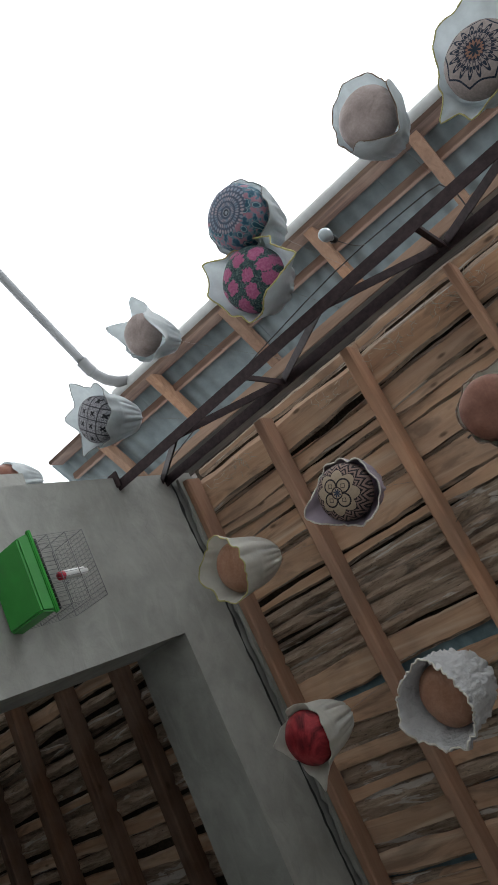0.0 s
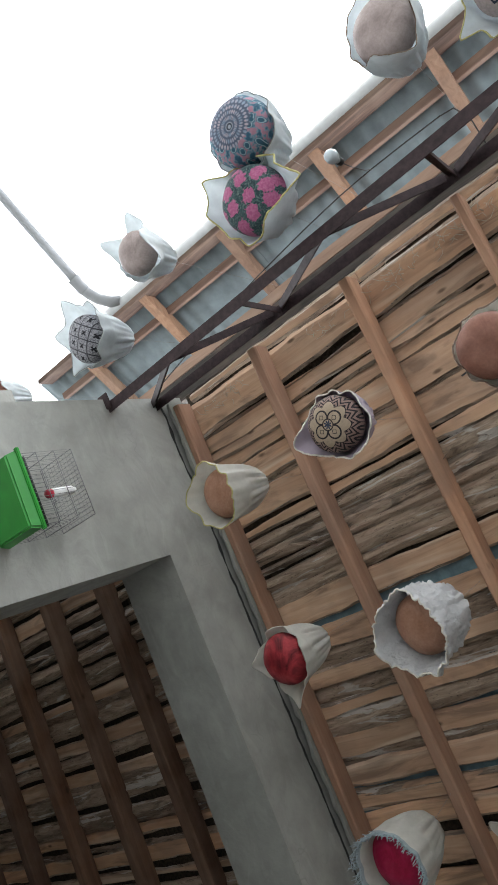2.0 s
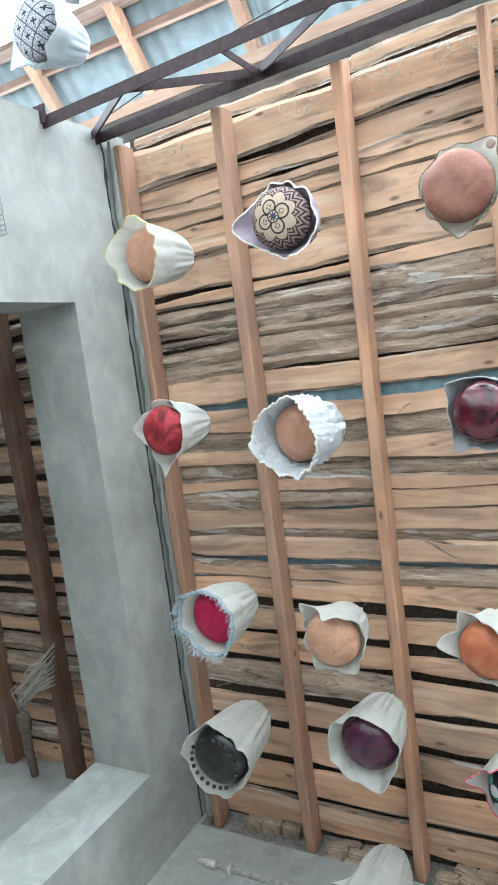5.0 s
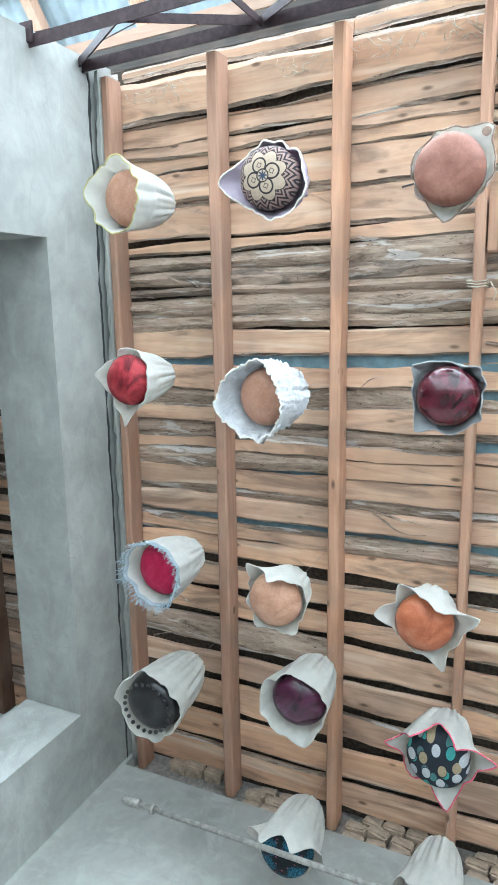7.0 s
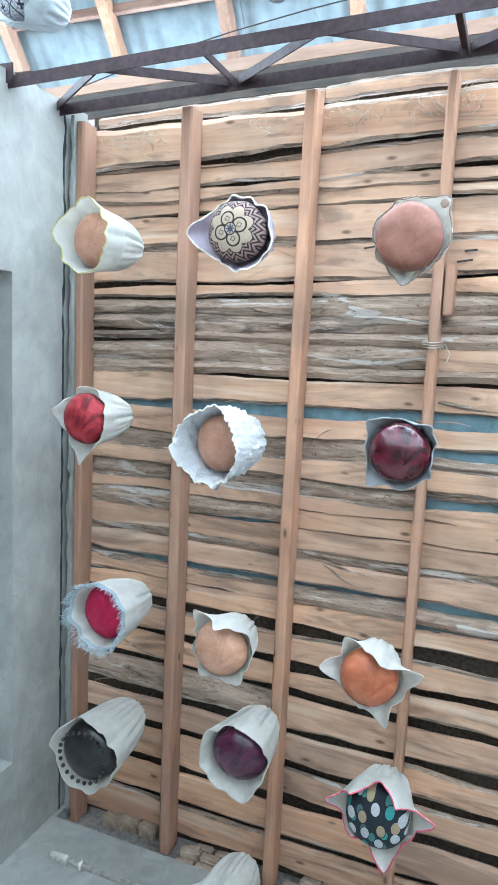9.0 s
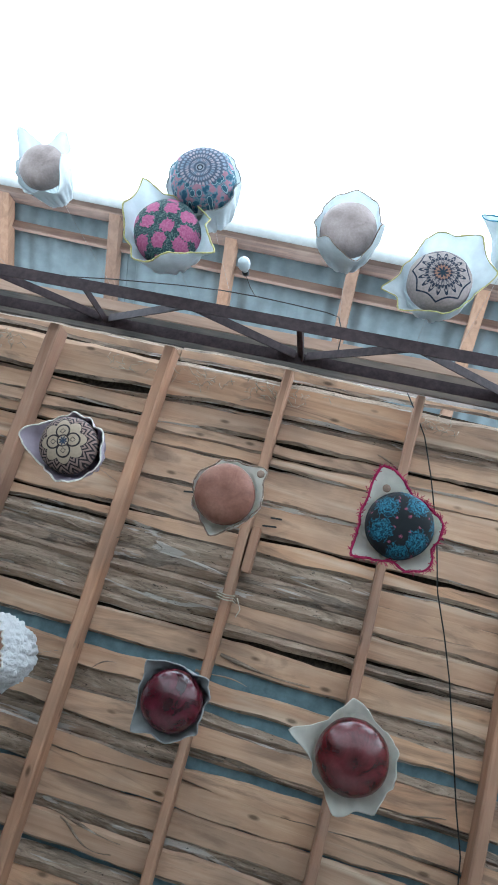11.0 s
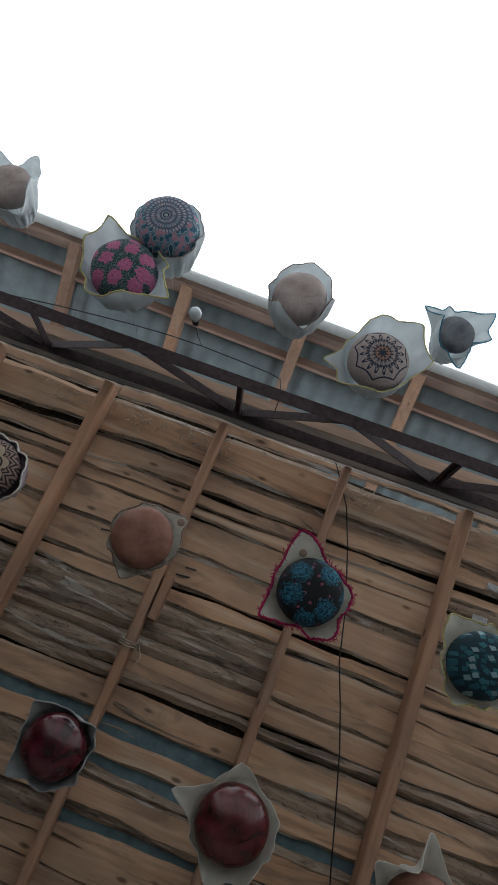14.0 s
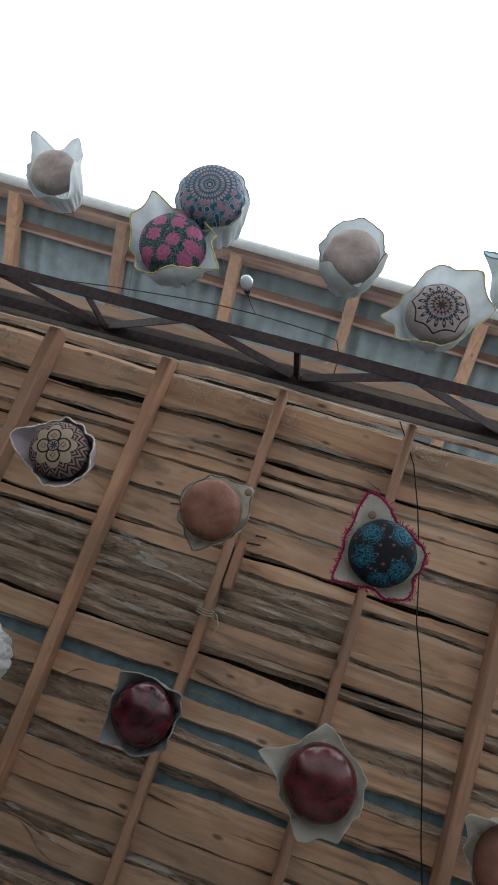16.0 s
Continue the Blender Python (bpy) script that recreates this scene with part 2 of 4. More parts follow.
def star_burst(line, ground):
    def build(t):
        r, a, x, y = polar(t)
        n = noise_tex(t, coords(t), 90.0, 3, 0.6)
        col = ramp(t, n, [(0.35, tuple(k * 0.8 for k in ground)), (0.65, ground)])
        # scalloped line, two rings of pointed petals, star
        col = mixc(t, ring(t, mathn(t, "SUBTRACT", r, mathn(t, "MULTIPLY", mathn(t, "ABSOLUTE", mathn(t, "SINE", mathn(t, "MULTIPLY", a, 4.0))), -0.12)), 0.93, 0.975), col, line)
        for n_p, lo, hi, ph in ((16, 0.46, 0.78, 0.0), (16, 0.3, 0.56, 0.196)):
            aa = mathn(t, "ADD", a, ph)
            col = mixc(t, petals(t, r, aa, n_p, lo - 0.14, hi), col, line)
            col = mixc(t, petals(t, r, aa, n_p, lo - 0.22, hi - 0.1), col, tuple(k * 0.8 for k in ground))
            col = mixc(t, mathn(t, "MULTIPLY", petals(t, r, aa, n_p, lo - 0.34, hi - 0.17), mathn(t, "GREATER_THAN", r, lo)), col, line)
        col = mixc(t, mathn(t, "LESS_THAN", r, 0.3), col, line)
        col = mixc(t, petals(t, r, a, 16, 0.2, 0.28), col, (0.27, 0.15, 0.11))
        return mixc(t, petals(t, r, a, 8, 0.07, 0.2), col, (0.015, 0.03, 0.05))
    return build


def medallion(t):
    """Rings of small loops round a centre, and a dusty pink border with blue roundels."""
    r, a, x, y = polar(t)
    k = mathn(t, "FLOOR", mathn(t, "MULTIPLY", r, 5.2))
    fr = mathn(t, "SUBTRACT", mathn(t, "FRACT", mathn(t, "MULTIPLY", r, 5.2)), 0.5)
    fa = mathn(t, "SUBTRACT", mathn(t, "FRACT", mathn(t, "ADD", mathn(t, "MULTIPLY", a, 34 / 6.2832), mathn(t, "MULTIPLY", k, 0.5))), 0.5)
    d = mathn(t, "SQRT", mathn(t, "ADD", mathn(t, "MULTIPLY", fr, fr), mathn(t, "MULTIPLY", fa, fa)))
    n = noise_tex(t, coords(t), 42.0, 3, 0.6)
    pale = ramp(t, n, [(0.4, (0.2, 0.27, 0.36)), (0.6, (0.4, 0.34, 0.38))])
    fine = mixc(t, mathn(t, "LESS_THAN", d, 0.36), (0.085, 0.11, 0.16), pale)
    v = t.nodes.new("ShaderNodeTexVoronoi")
    v.voronoi_dimensions = "2D"
    v.inputs["Scale"].default_value = 26.0
    t.links.new(coords(t), v.inputs["Vector"])
    rim = ramp(t, n, [(0.42, (0.03, 0.1, 0.16)), (0.5, (0.14, 0.26, 0.32)), (0.55, (0.36, 0.19, 0.25))])
    rim = mixc(t, mathn(t, "LESS_THAN", v.outputs["Distance"], 0.3), rim, (0.03, 0.1, 0.15))
    rim = mixc(t, ring(t, v.outputs["Distance"], 0.2, 0.26), rim, (0.3, 0.42, 0.46))
    wob = mathn(t, "ADD", r, mathn(t, "MULTIPLY", mathn(t, "SUBTRACT", n, 0.5), 0.35))
    off = mathn(t, "ADD", wob, mathn(t, "MULTIPLY", y, 2.2))
    col = mixc(t, mathn(t, "GREATER_THAN", off, 0.86), fine, rim)
    col = mixc(t, mathn(t, "LESS_THAN", r, 0.15), col, (0.3, 0.33, 0.38))
    return mixc(t, ring(t, r, 0.07, 0.12), col, (0.03, 0.04, 0.06))


def crosses(t):
    r, a, x, y = polar(t)
    su = mathn(t, "SUBTRACT", mathn(t, "FRACT", mathn(t, "MULTIPLY", mathn(t, "ADD", x, y), 13.0)), 0.5)
    sv = mathn(t, "SUBTRACT", mathn(t, "FRACT", mathn(t, "MULTIPLY", mathn(t, "SUBTRACT", x, y), 13.0)), 0.5)
    p, q = mathn(t, "ABSOLUTE", mathn(t, "ADD", su, sv)), mathn(t, "ABSOLUTE", mathn(t, "SUBTRACT", su, sv))
    n = noise_tex(t, coords(t), 190.0, 3, 0.6)
    col = ramp(t, n, [(0.38, (0.1, 0.1, 0.12)), (0.5, (0.27, 0.27, 0.3)), (0.65, (0.42, 0.42, 0.45))])
    edge = mathn(t, "GREATER_THAN", mathn(t, "MAXIMUM", mathn(t, "ABSOLUTE", su), mathn(t, "ABSOLUTE", sv)), 0.455)
    col = mixc(t, edge, col, (0.05, 0.05, 0.06))
    plus = mathn(t, "MULTIPLY", mathn(t, "LESS_THAN", mathn(t, "MINIMUM", p, q), 0.085), mathn(t, "LESS_THAN", mathn(t, "MAXIMUM", p, q), 0.3))
    return mixc(t, plus, col, (0.015, 0.015, 0.02))


def teal_roses(t):
    """Large blue roses with swirled petals and small pink buds on black."""
    v = t.nodes.new("ShaderNodeTexVoronoi")
    v.voronoi_dimensions = "2D"
    v.inputs["Scale"].default_value, v.inputs["Randomness"].default_value = 12.5, 0.8
    t.links.new(coords(t), v.inputs["Vector"])
    n = noise_tex(t, coords(t), 34.0, 4, 0.62, 2.5)
    d = mathn(t, "ADD", v.outputs["Distance"], mathn(t, "MULTIPLY", mathn(t, "SUBTRACT", n, 0.5), 0.8))
    swirl = mathn(t, "SINE", mathn(t, "MULTIPLY", d, 36.0))
    rose = ramp(t, mathn(t, "ADD", mathn(t, "MULTIPLY", swirl, 0.25), n), [(0.32, (0.004, 0.014, 0.025)), (0.5, (0.012, 0.09, 0.15)), (0.75, (0.035, 0.18, 0.26))])
    mask = mathn(t, "LESS_THAN", d, 0.39)
    col = mixc(t, mask, (0.008, 0.01, 0.013), rose)
    w = t.nodes.new("ShaderNodeTexVoronoi")
    w.voronoi_dimensions = "2D"
    w.inputs["Scale"].default_value = 30.0
    t.links.new(coords(t), w.inputs["Vector"])
    bud = mathn(t, "LESS_THAN", mathn(t, "ADD", w.outputs["Distance"], mathn(t, "MULTIPLY", n, 0.9)), 0.56)
    return mixc(t, mathn(t, "MULTIPLY", mathn(t, "SUBTRACT", 1.0, mask), bud), col, ramp(t, n, [(0.4, (0.1, 0.03, 0.05)), (0.6, (0.42, 0.1, 0.17))]))


def patches(t):
    """Tilted small rectangles laid over one another in teals and pale grey."""
    col = mixc(t, 0.0, (0.008, 0.03, 0.042), (0.008, 0.03, 0.042))
    for turn, scale, stops, lim in ((0.2, 38.0, ((0.3, (0.01, 0.05, 0.07)), (0.6, (0.02, 0.13, 0.16)), (0.9, (0.04, 0.17, 0.21))), 0.8), (0.95, 31.0, ((0.3, (0.03, 0.16, 0.19)), (0.6, (0.012, 0.07, 0.1))), 0.55), (0.55, 33.0, ((0.2, (0.3, 0.42, 0.46)), (0.5, (0.2, 0.3, 0.34))), 0.42)):
        v = t.nodes.new("ShaderNodeTexVoronoi")
        v.voronoi_dimensions, v.distance = "2D", "CHEBYCHEV"
        v.inputs["Scale"].default_value, v.inputs["Randomness"].default_value = scale, 0.85
        t.links.new(coords(t, (1, 1.35, 1), (0, 0, turn)), v.inputs["Vector"])
        c = t.nodes.new("ShaderNodeSeparateXYZ")
        t.links.new(v.outputs["Color"], c.inputs[0])
        wv = t.nodes.new("ShaderNodeTexWave")
        wv.inputs["Scale"].default_value, wv.inputs["Distortion"].default_value = 70.0, 2.0
        t.links.new(coords(t, (1, 1, 1), (0, 0, turn + 0.7)), wv.inputs["Vector"])
        inner = mixc(t, mathn(t, "MULTIPLY", wv.outputs["Fac"], 0.5), ramp(t, c.outputs[0], list(stops)), (0.02, 0.06, 0.08))
        m = mathn(t, "MULTIPLY", mathn(t, "LESS_THAN", v.outputs["Distance"], 0.3), mathn(t, "LESS_THAN", c.outputs[1], lim))
        col = mixc(t, m, col, inner)
    return col


def ovals(t):
    """White, tan and teal ovals on near-black."""
    col = mixc(t, 0.0, (0.012, 0.016, 0.022), (0.012, 0.016, 0.022))
    for turn, scale, lim, reach, stops in ((1.1, 24.0, 0.5, 0.34, ((0.2, (0.03, 0.3, 0.27)), (0.6, (0.05, 0.12, 0.13)))), (0.35, 19.5, 1.0, 0.33, ((0.0, (0.52, 0.53, 0.54)), (0.5, (0.46, 0.47, 0.48)), (0.53, (0.36, 0.28, 0.16)), (0.8, (0.34, 0.26, 0.15)), (0.82, (0.04, 0.3, 0.28))))):
        v = t.nodes.new("ShaderNodeTexVoronoi")
        v.voronoi_dimensions = "2D"
        v.inputs["Scale"].default_value, v.inputs["Randomness"].default_value = scale, 0.55
        t.links.new(coords(t, (1.25, 0.88, 1.0), (0, 0, turn)), v.inputs["Vector"])
        c = t.nodes.new("ShaderNodeSeparateXYZ")
        t.links.new(v.outputs["Color"], c.inputs[0])
        d = v.outputs["Distance"]
        keep = mathn(t, "LESS_THAN", c.outputs[0], lim)
        col = mixc(t, mathn(t, "MULTIPLY", keep, mathn(t, "LESS_THAN", d, reach + 0.05)), col, (0.012, 0.016, 0.022))
        weave = noise_tex(t, coords(t), 260.0, 2, 0.5)
        inner = mixc(t, mathn(t, "MULTIPLY", weave, 0.5), ramp(t, c.outputs[1], list(stops)), (0.1, 0.1, 0.1))
        col = mixc(t, mathn(t, "MULTIPLY", keep, mathn(t, "LESS_THAN", d, reach)), col, inner)
    return col


def mottled(c0, c1, c2):
    def build(t):
        n = noise_tex(t, coords(t), 14.0, 5, 0.6, 0.8)
        col = ramp(t, n, [(0.32, c0), (0.5, c1), (0.68, c2)])
        r, a, x, y = polar(t)
        return mixc(t, mathn(t, "MULTIPLY", ramp(t, r, [(0.08, (0.75, 0.75, 0.75)), (0.42, (0, 0, 0))]), 0.8), col, c0)
    return build


M = {}
M["board"] = wood("sawn_board", (0.43, 0.275, 0.185), (0.55, 0.375, 0.265), (0.66, 0.485, 0.36), stain=0.6)
M["bark"] = bark("bark")
M["beam"] = wood("planed_beam", (0.32, 0.18, 0.12), (0.42, 0.255, 0.18), (0.5, 0.33, 0.24), "y", False)
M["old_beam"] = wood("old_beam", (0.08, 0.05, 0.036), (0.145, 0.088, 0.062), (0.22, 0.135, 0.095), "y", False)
M["rafter"] = wood("rafter_wood", (0.2, 0.125, 0.09), (0.31, 0.2, 0.145), (0.4, 0.27, 0.2), "y", False)
M["batten"] = wood("batten_wood", (0.1, 0.065, 0.055), (0.2, 0.13, 0.105), (0.34, 0.23, 0.18), "x", False)
M["fascia"] = wood("weathered_fascia", (0.05, 0.035, 0.032), (0.1, 0.07, 0.06), (0.2, 0.14, 0.115), "x", False, knots=False)
M["pale"] = wood("skylit_plate_edge", (0.34, 0.23, 0.18), (0.46, 0.33, 0.26), (0.58, 0.44, 0.36), "x", False)
M["plate"] = wood("weathered_plate", (0.045, 0.043, 0.042), (0.08, 0.077, 0.075), (0.13, 0.125, 0.12), "x", False, knots=False)
M["plaster"] = plaster("cement_plaster", (0.318, 0.32, 0.3))
M["floor"] = plaster("low_bounce_floor", (0.09, 0.09, 0.088))
M["room_floor"] = plaster("room_bounce_floor", (0.33, 0.325, 0.31))
M["ground"] = plaster("yard_ground", (0.315, 0.322, 0.322), 0.3)
M["brick"] = plain("rubble_brick", (0.36, 0.28, 0.21), 0.95, 0, 0.4, 24)
M["mortar"] = plain("mortar", (0.22, 0.2, 0.18), 0.95, 0, 0.4, 40)
M["steel"] = plain("red_oxide_steel", (0.042, 0.025, 0.028), 0.6, 0, 0.5, 45)
M["film"] = plain("blue_roof_film", (0.17, 0.26, 0.3), 0.5, 0, 0.3, 20)
M["soil"] = plain("dark_straw_fill", (0.075, 0.058, 0.044), 1.0, 0, 0.6, 60)
M["sheet"] = plain("corrugated_steel", (0.27, 0.33, 0.355), 0.5, 0.15, 0.2, 9)
M["pvc"] = plain("white_pvc", (0.25, 0.26, 0.27), 0.4, 0, 0.06, 20)
M["gutter"] = plain("white_gutter", (0.55, 0.57, 0.57), 0.4, 0, 0.1, 20)
M["wire"] = plain("thin_wire", (0.05, 0.045, 0.045), 0.5, 0, 0.2)
M["line"] = plain("hanging_line", (0.25, 0.24, 0.23), 0.6, 0, 0.2)
M["cable"] = plain("black_cable", (0.02, 0.02, 0.02), 0.5, 0, 0.2)
M["rod"] = plain("galvanised_rod", (0.3, 0.285, 0.26), 0.55, 0.3, 0.35, 60)
M["green"] = plain("green_plastic", (0.03, 0.26, 0.04), 0.35, 0, 0.12, 12)
M["cage_wire"] = plain("cage_wire", (0.2, 0.2, 0.21), 0.45, 0.5, 0.2)
M["feeder"] = plain("white_plastic", (0.8, 0.8, 0.8), 0.4, 0, 0.05)
M["red_plastic"] = plain("red_plastic", (0.5, 0.03, 0.06), 0.4, 0, 0.1)
M["straw"] = plain("pale_straw", (0.5, 0.45, 0.36), 0.9, 0, 0.3, 50)
M["bristle"] = plain("pale_rope", (0.4, 0.38, 0.34), 0.9, 0, 0.3, 50)
M["straw_dark"] = plain("brown_twine", (0.16, 0.125, 0.1), 0.95, 0, 0.4, 70)
M["socket"] = plain("black_socket", (0.03, 0.03, 0.03), 0.5, 0, 0.2)
M["bulb"] = plain("frosted_bulb", (0.6, 0.68, 0.72), 0.2, 0, 0.03, 20, 0.5)
M["cloth"] = cloth("white_cotton", (0.75, 0.735, 0.685), 0.5)
M["cloth_lilac"] = cloth("lilac_print_cotton", (0.5, 0.43, 0.5), 0.2)
# Copy of the white cotton with the sky's blue light put into its colour.
M["cloth_skylit"] = cloth("skylit_white_cotton", (0.74, 0.785, 0.805), 0.5)
M["denim"] = cloth("bleached_denim", (0.44, 0.51, 0.54), 0.2)
M["lace"] = cloth("white_lace", (0.73, 0.73, 0.74), 0.3, 60.0, 1.0, 0.012)
M["cloth_grey"] = cloth("grey_cotton", (0.36, 0.37, 0.37), 0.2)
for key, c in (("yellow", (0.5, 0.46, 0.2)), ("grey", (0.3, 0.31, 0.31)), ("crimson", (0.36, 0.02, 0.09)), ("denim", (0.42, 0.5, 0.54)), ("rose", (0.65, 0.12, 0.18)), ("blue", (0.06, 0.24, 0.36)), ("brown", (0.25, 0.18, 0.14)), ("cream", (0.7, 0.67, 0.6))):
    M["t_" + key] = plain("trim_" + key, c, 0.9, 0, 0.25, 80)
D = {
    "tan": printed("tan_leather", mottled((0.336, 0.168, 0.104), (0.400, 0.216, 0.144), (0.448, 0.256, 0.176)), 0.5),
    "brown": printed("brown_leather", mottled((0.19, 0.08, 0.055), (0.25, 0.112, 0.08), (0.3, 0.145, 0.105)), 0.5),
    "beige": printed("beige_leather", mottled((0.3, 0.24, 0.23), (0.39, 0.32, 0.305), (0.46, 0.38, 0.365)), 0.55),
    "peach": printed("peach_leather", mottled((0.38, 0.2, 0.125), (0.47, 0.26, 0.17), (0.54, 0.32, 0.22)), 0.45),
    "orange": printed("orange_leather", mottled((0.289, 0.085, 0.038), (0.408, 0.128, 0.060), (0.476, 0.187, 0.102)), 0.4),
    "red": printed("red_velvet", mottled((0.06, 0.004, 0.007), (0.300, 0.025, 0.034), (0.425, 0.060, 0.068)), 0.55),
    "crimson": printed("crimson_cloth", mottled((0.3, 0.008, 0.04), (0.38, 0.012, 0.06), (0.42, 0.03, 0.08)), 0.7),
    "maroon": printed("glossy_maroon", mottled((0.010, 0.002, 0.003), (0.074, 0.006, 0.015), (0.105, 0.010, 0.024)), 0.16, 0.6),
    "ruby": printed("glossy_ruby", mottled((0.014, 0.003, 0.003), (0.095, 0.010, 0.014), (0.126, 0.018, 0.024)), 0.2, 0.6),
    "purple": printed("glossy_purple", mottled((0.02, 0.004, 0.011), (0.058, 0.008, 0.03), (0.09, 0.024, 0.058)), 0.25, 0.5),
    "black": printed("black_leather", mottled((0.006, 0.006, 0.006), (0.012, 0.011, 0.011), (0.04, 0.038, 0.038)), 0.3, 0.5),
    "grey": printed("grey_cloth", mottled((0.1, 0.11, 0.13), (0.17, 0.18, 0.2), (0.24, 0.25, 0.27)), 0.7),
    "rosette": printed("rosette_print", rosette),
    "pink": printed("pink_rose_print", pink_roses),
    "burst": printed("petal_print", star_burst((0.02, 0.03, 0.055), (0.4, 0.34, 0.33))),
    "medallion": printed("medallion_print", medallion),
    "crosses": printed("cross_print", crosses),
    "teal": printed("teal_rose_print", teal_roses),
    "patch": printed("patch_print", patches),
    "ovals": printed("oval_print", ovals),
}


# ---------------------------------------------------------------- helpers
def part(name, bm, material, parent=None, label="", smooth=True, kind=""):
    me = bpy.data.meshes.new(name)
    bm.to_mesh(me)
    bm.free()
    for p in me.polygons:
        p.use_smooth = smooth
    for x in material if isinstance(material, (list, tuple)) else (material,):
        me.materials.append(x)
    ob = new(name, me)
    if parent is not None:
        ob.parent = parent
    return tagged(ob, label, kind=kind)


def empty(name, place, label, category, group=""):
    ob = new(name)
    ob.empty_display_size = 0.05
    ob.location = place
    return tagged(ob, label, category, group)


def box(bm, lo, hi, bevel=0.0):
    geo = bmesh.ops.create_cube(bm, size=1.0)["verts"]
    for v in geo:
        v.co = Vector([lo[k] + (v.co[k] + 0.5) * (hi[k] - lo[k]) for k in range(3)])
    if bevel:
        edges = {e for v in geo for e in v.link_edges}
        bmesh.ops.bevel(bm, geom=list(edges), offset=bevel, segments=2, affect="EDGES")
    return bm


def tube(bm, pts, r, n=8, closed=False):
    pts = [Vector(p) for p in pts]
    rings = []
    for i, p in enumerate(pts):
        a = pts[i - 1] if i or closed else p
        b = pts[(i + 1) % len(pts)] if i + 1 < len(pts) or closed else p
        d = (b - a).normalized()
        s = d.cross(Vector((0.31, 0.17, 0.93))).normalized()
        u = s.cross(d)
        rad = r[i] if isinstance(r, (list, tuple)) else r
        rings.append([bm.verts.new(p + rad * (math.cos(k * math.tau / n) * s + math.sin(k * math.tau / n) * u)) for k in range(n)])
    for i in range(len(rings) if closed else len(rings) - 1):
        a, b = rings[i], rings[(i + 1) % len(rings)]
        for k in range(n):
            bm.faces.new((a[k], a[(k + 1) % n], b[(k + 1) % n], b[k]))
    if not closed:
        bm.faces.new(rings[0][::-1])
        bm.faces.new(rings[-1])
    return bm


def lathe(bm, prof, n=24, m=Matrix()):
    rings = [[bm.verts.new(m @ Vector((r * math.cos(k * math.tau / n), r * math.sin(k * math.tau / n), z))) for k in range(n)] for r, z in prof]
    for a, b in zip(rings, rings[1:]):
        for k in range(n):
            bm.faces.new((a[k], a[(k + 1) % n], b[(k + 1) % n], b[k]))
    bm.faces.new(rings[0][::-1])
    bm.faces.new(rings[-1])
    bmesh.ops.recalc_face_normals(bm, faces=bm.faces)
    return bm


def slab(name, lo, hi, material, label="", bevel=0.0, kind="structure"):
    return part(name, box(bmesh.new(), lo, hi, bevel), material, None, label, False, kind)


# ---------------------------------------------------------------- setting
WX, WIN, FY = -1.9, -2.22, 2.25          # side wall's two faces, far wall's face
LIN, OY0, OY1 = 3.66, -0.25, 1.82        # opening in the side wall
BZ, PZ = 4.0, 4.09                       # underside of the beams, underside of the boards


def edge_y(x):
    return -0.968 - 0.0335 * x


slab("ground", (-400, -400, -0.3), (400, 400, -0.02), M["ground"], "bare pale earth ground of the yard")
# Unseen slab, kept dark and ended short of the eave to dim inner bounce.
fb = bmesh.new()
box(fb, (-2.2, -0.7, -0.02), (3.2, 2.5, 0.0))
part("floor", fb, M["floor"], None, "unseen dark floor slab that cuts bounce light under the boards", False, "structure")
wb = bmesh.new()
box(wb, (WIN, -0.98, 0), (WX, OY0, 4.14))
box(wb, (WIN, OY1, 0), (WX, FY, 4.14))
box(wb, (WIN, OY0, LIN), (WX, OY1, 4.14))
part("wall_west", wb, M["plaster"], None, "grey cement-plastered wall with a wide opening", False, "structure")
nb = bmesh.new()
box(nb, (WIN, FY, 0), (3.2, FY + 0.35, 3.93))
box(nb, (WIN, FY + 0.002, 3.93), (WX + 0.02, FY + 0.35, 4.2))
part("wall_north", nb, M["plaster"], None, "grey cement-plastered wall under the beam ends", False, "structure")
slab("wall_north_mortar", (WX, FY + 0.07, 3.93), (3.2, FY + 0.35, 4.14), M["mortar"], "rough mortar bed between the beam ends")
slab("wall_east", (3.0, -0.98, 0), (3.2, FY, 4.14), M["plaster"], "grey cement-plastered end wall")
# Unseen floor, paler than the main one to bounce light onto the room's boards.
slab("floor_room", (-5.2, -1.2, -0.02), (-2.2, 2.5, 0.0), M["room_floor"], "unseen side-room floor, paled to bounce light upward")
slab("wall_room_north", (-5.2, FY, 0), (WIN, FY + 0.35, 4.14), M["plaster"], "plastered wall of the side room")
# Out of view; its top stays open to feed daylight into the room.
slab("wall_room_south", (-5.2, -1.2, 0), (WIN, -0.98, 3.45), M["plaster"], "unseen side-room wall, kept low to let daylight in")
slab("wall_room_west", (-5.4, -1.2, 0), (-5.2, FY + 0.35, 4.14), M["plaster"], "plastered wall of the side room")
slab("wall_yard", (-9, -9.3, 0), (9, -9, 2.6), M["plaster"], "low plastered wall across the yard")


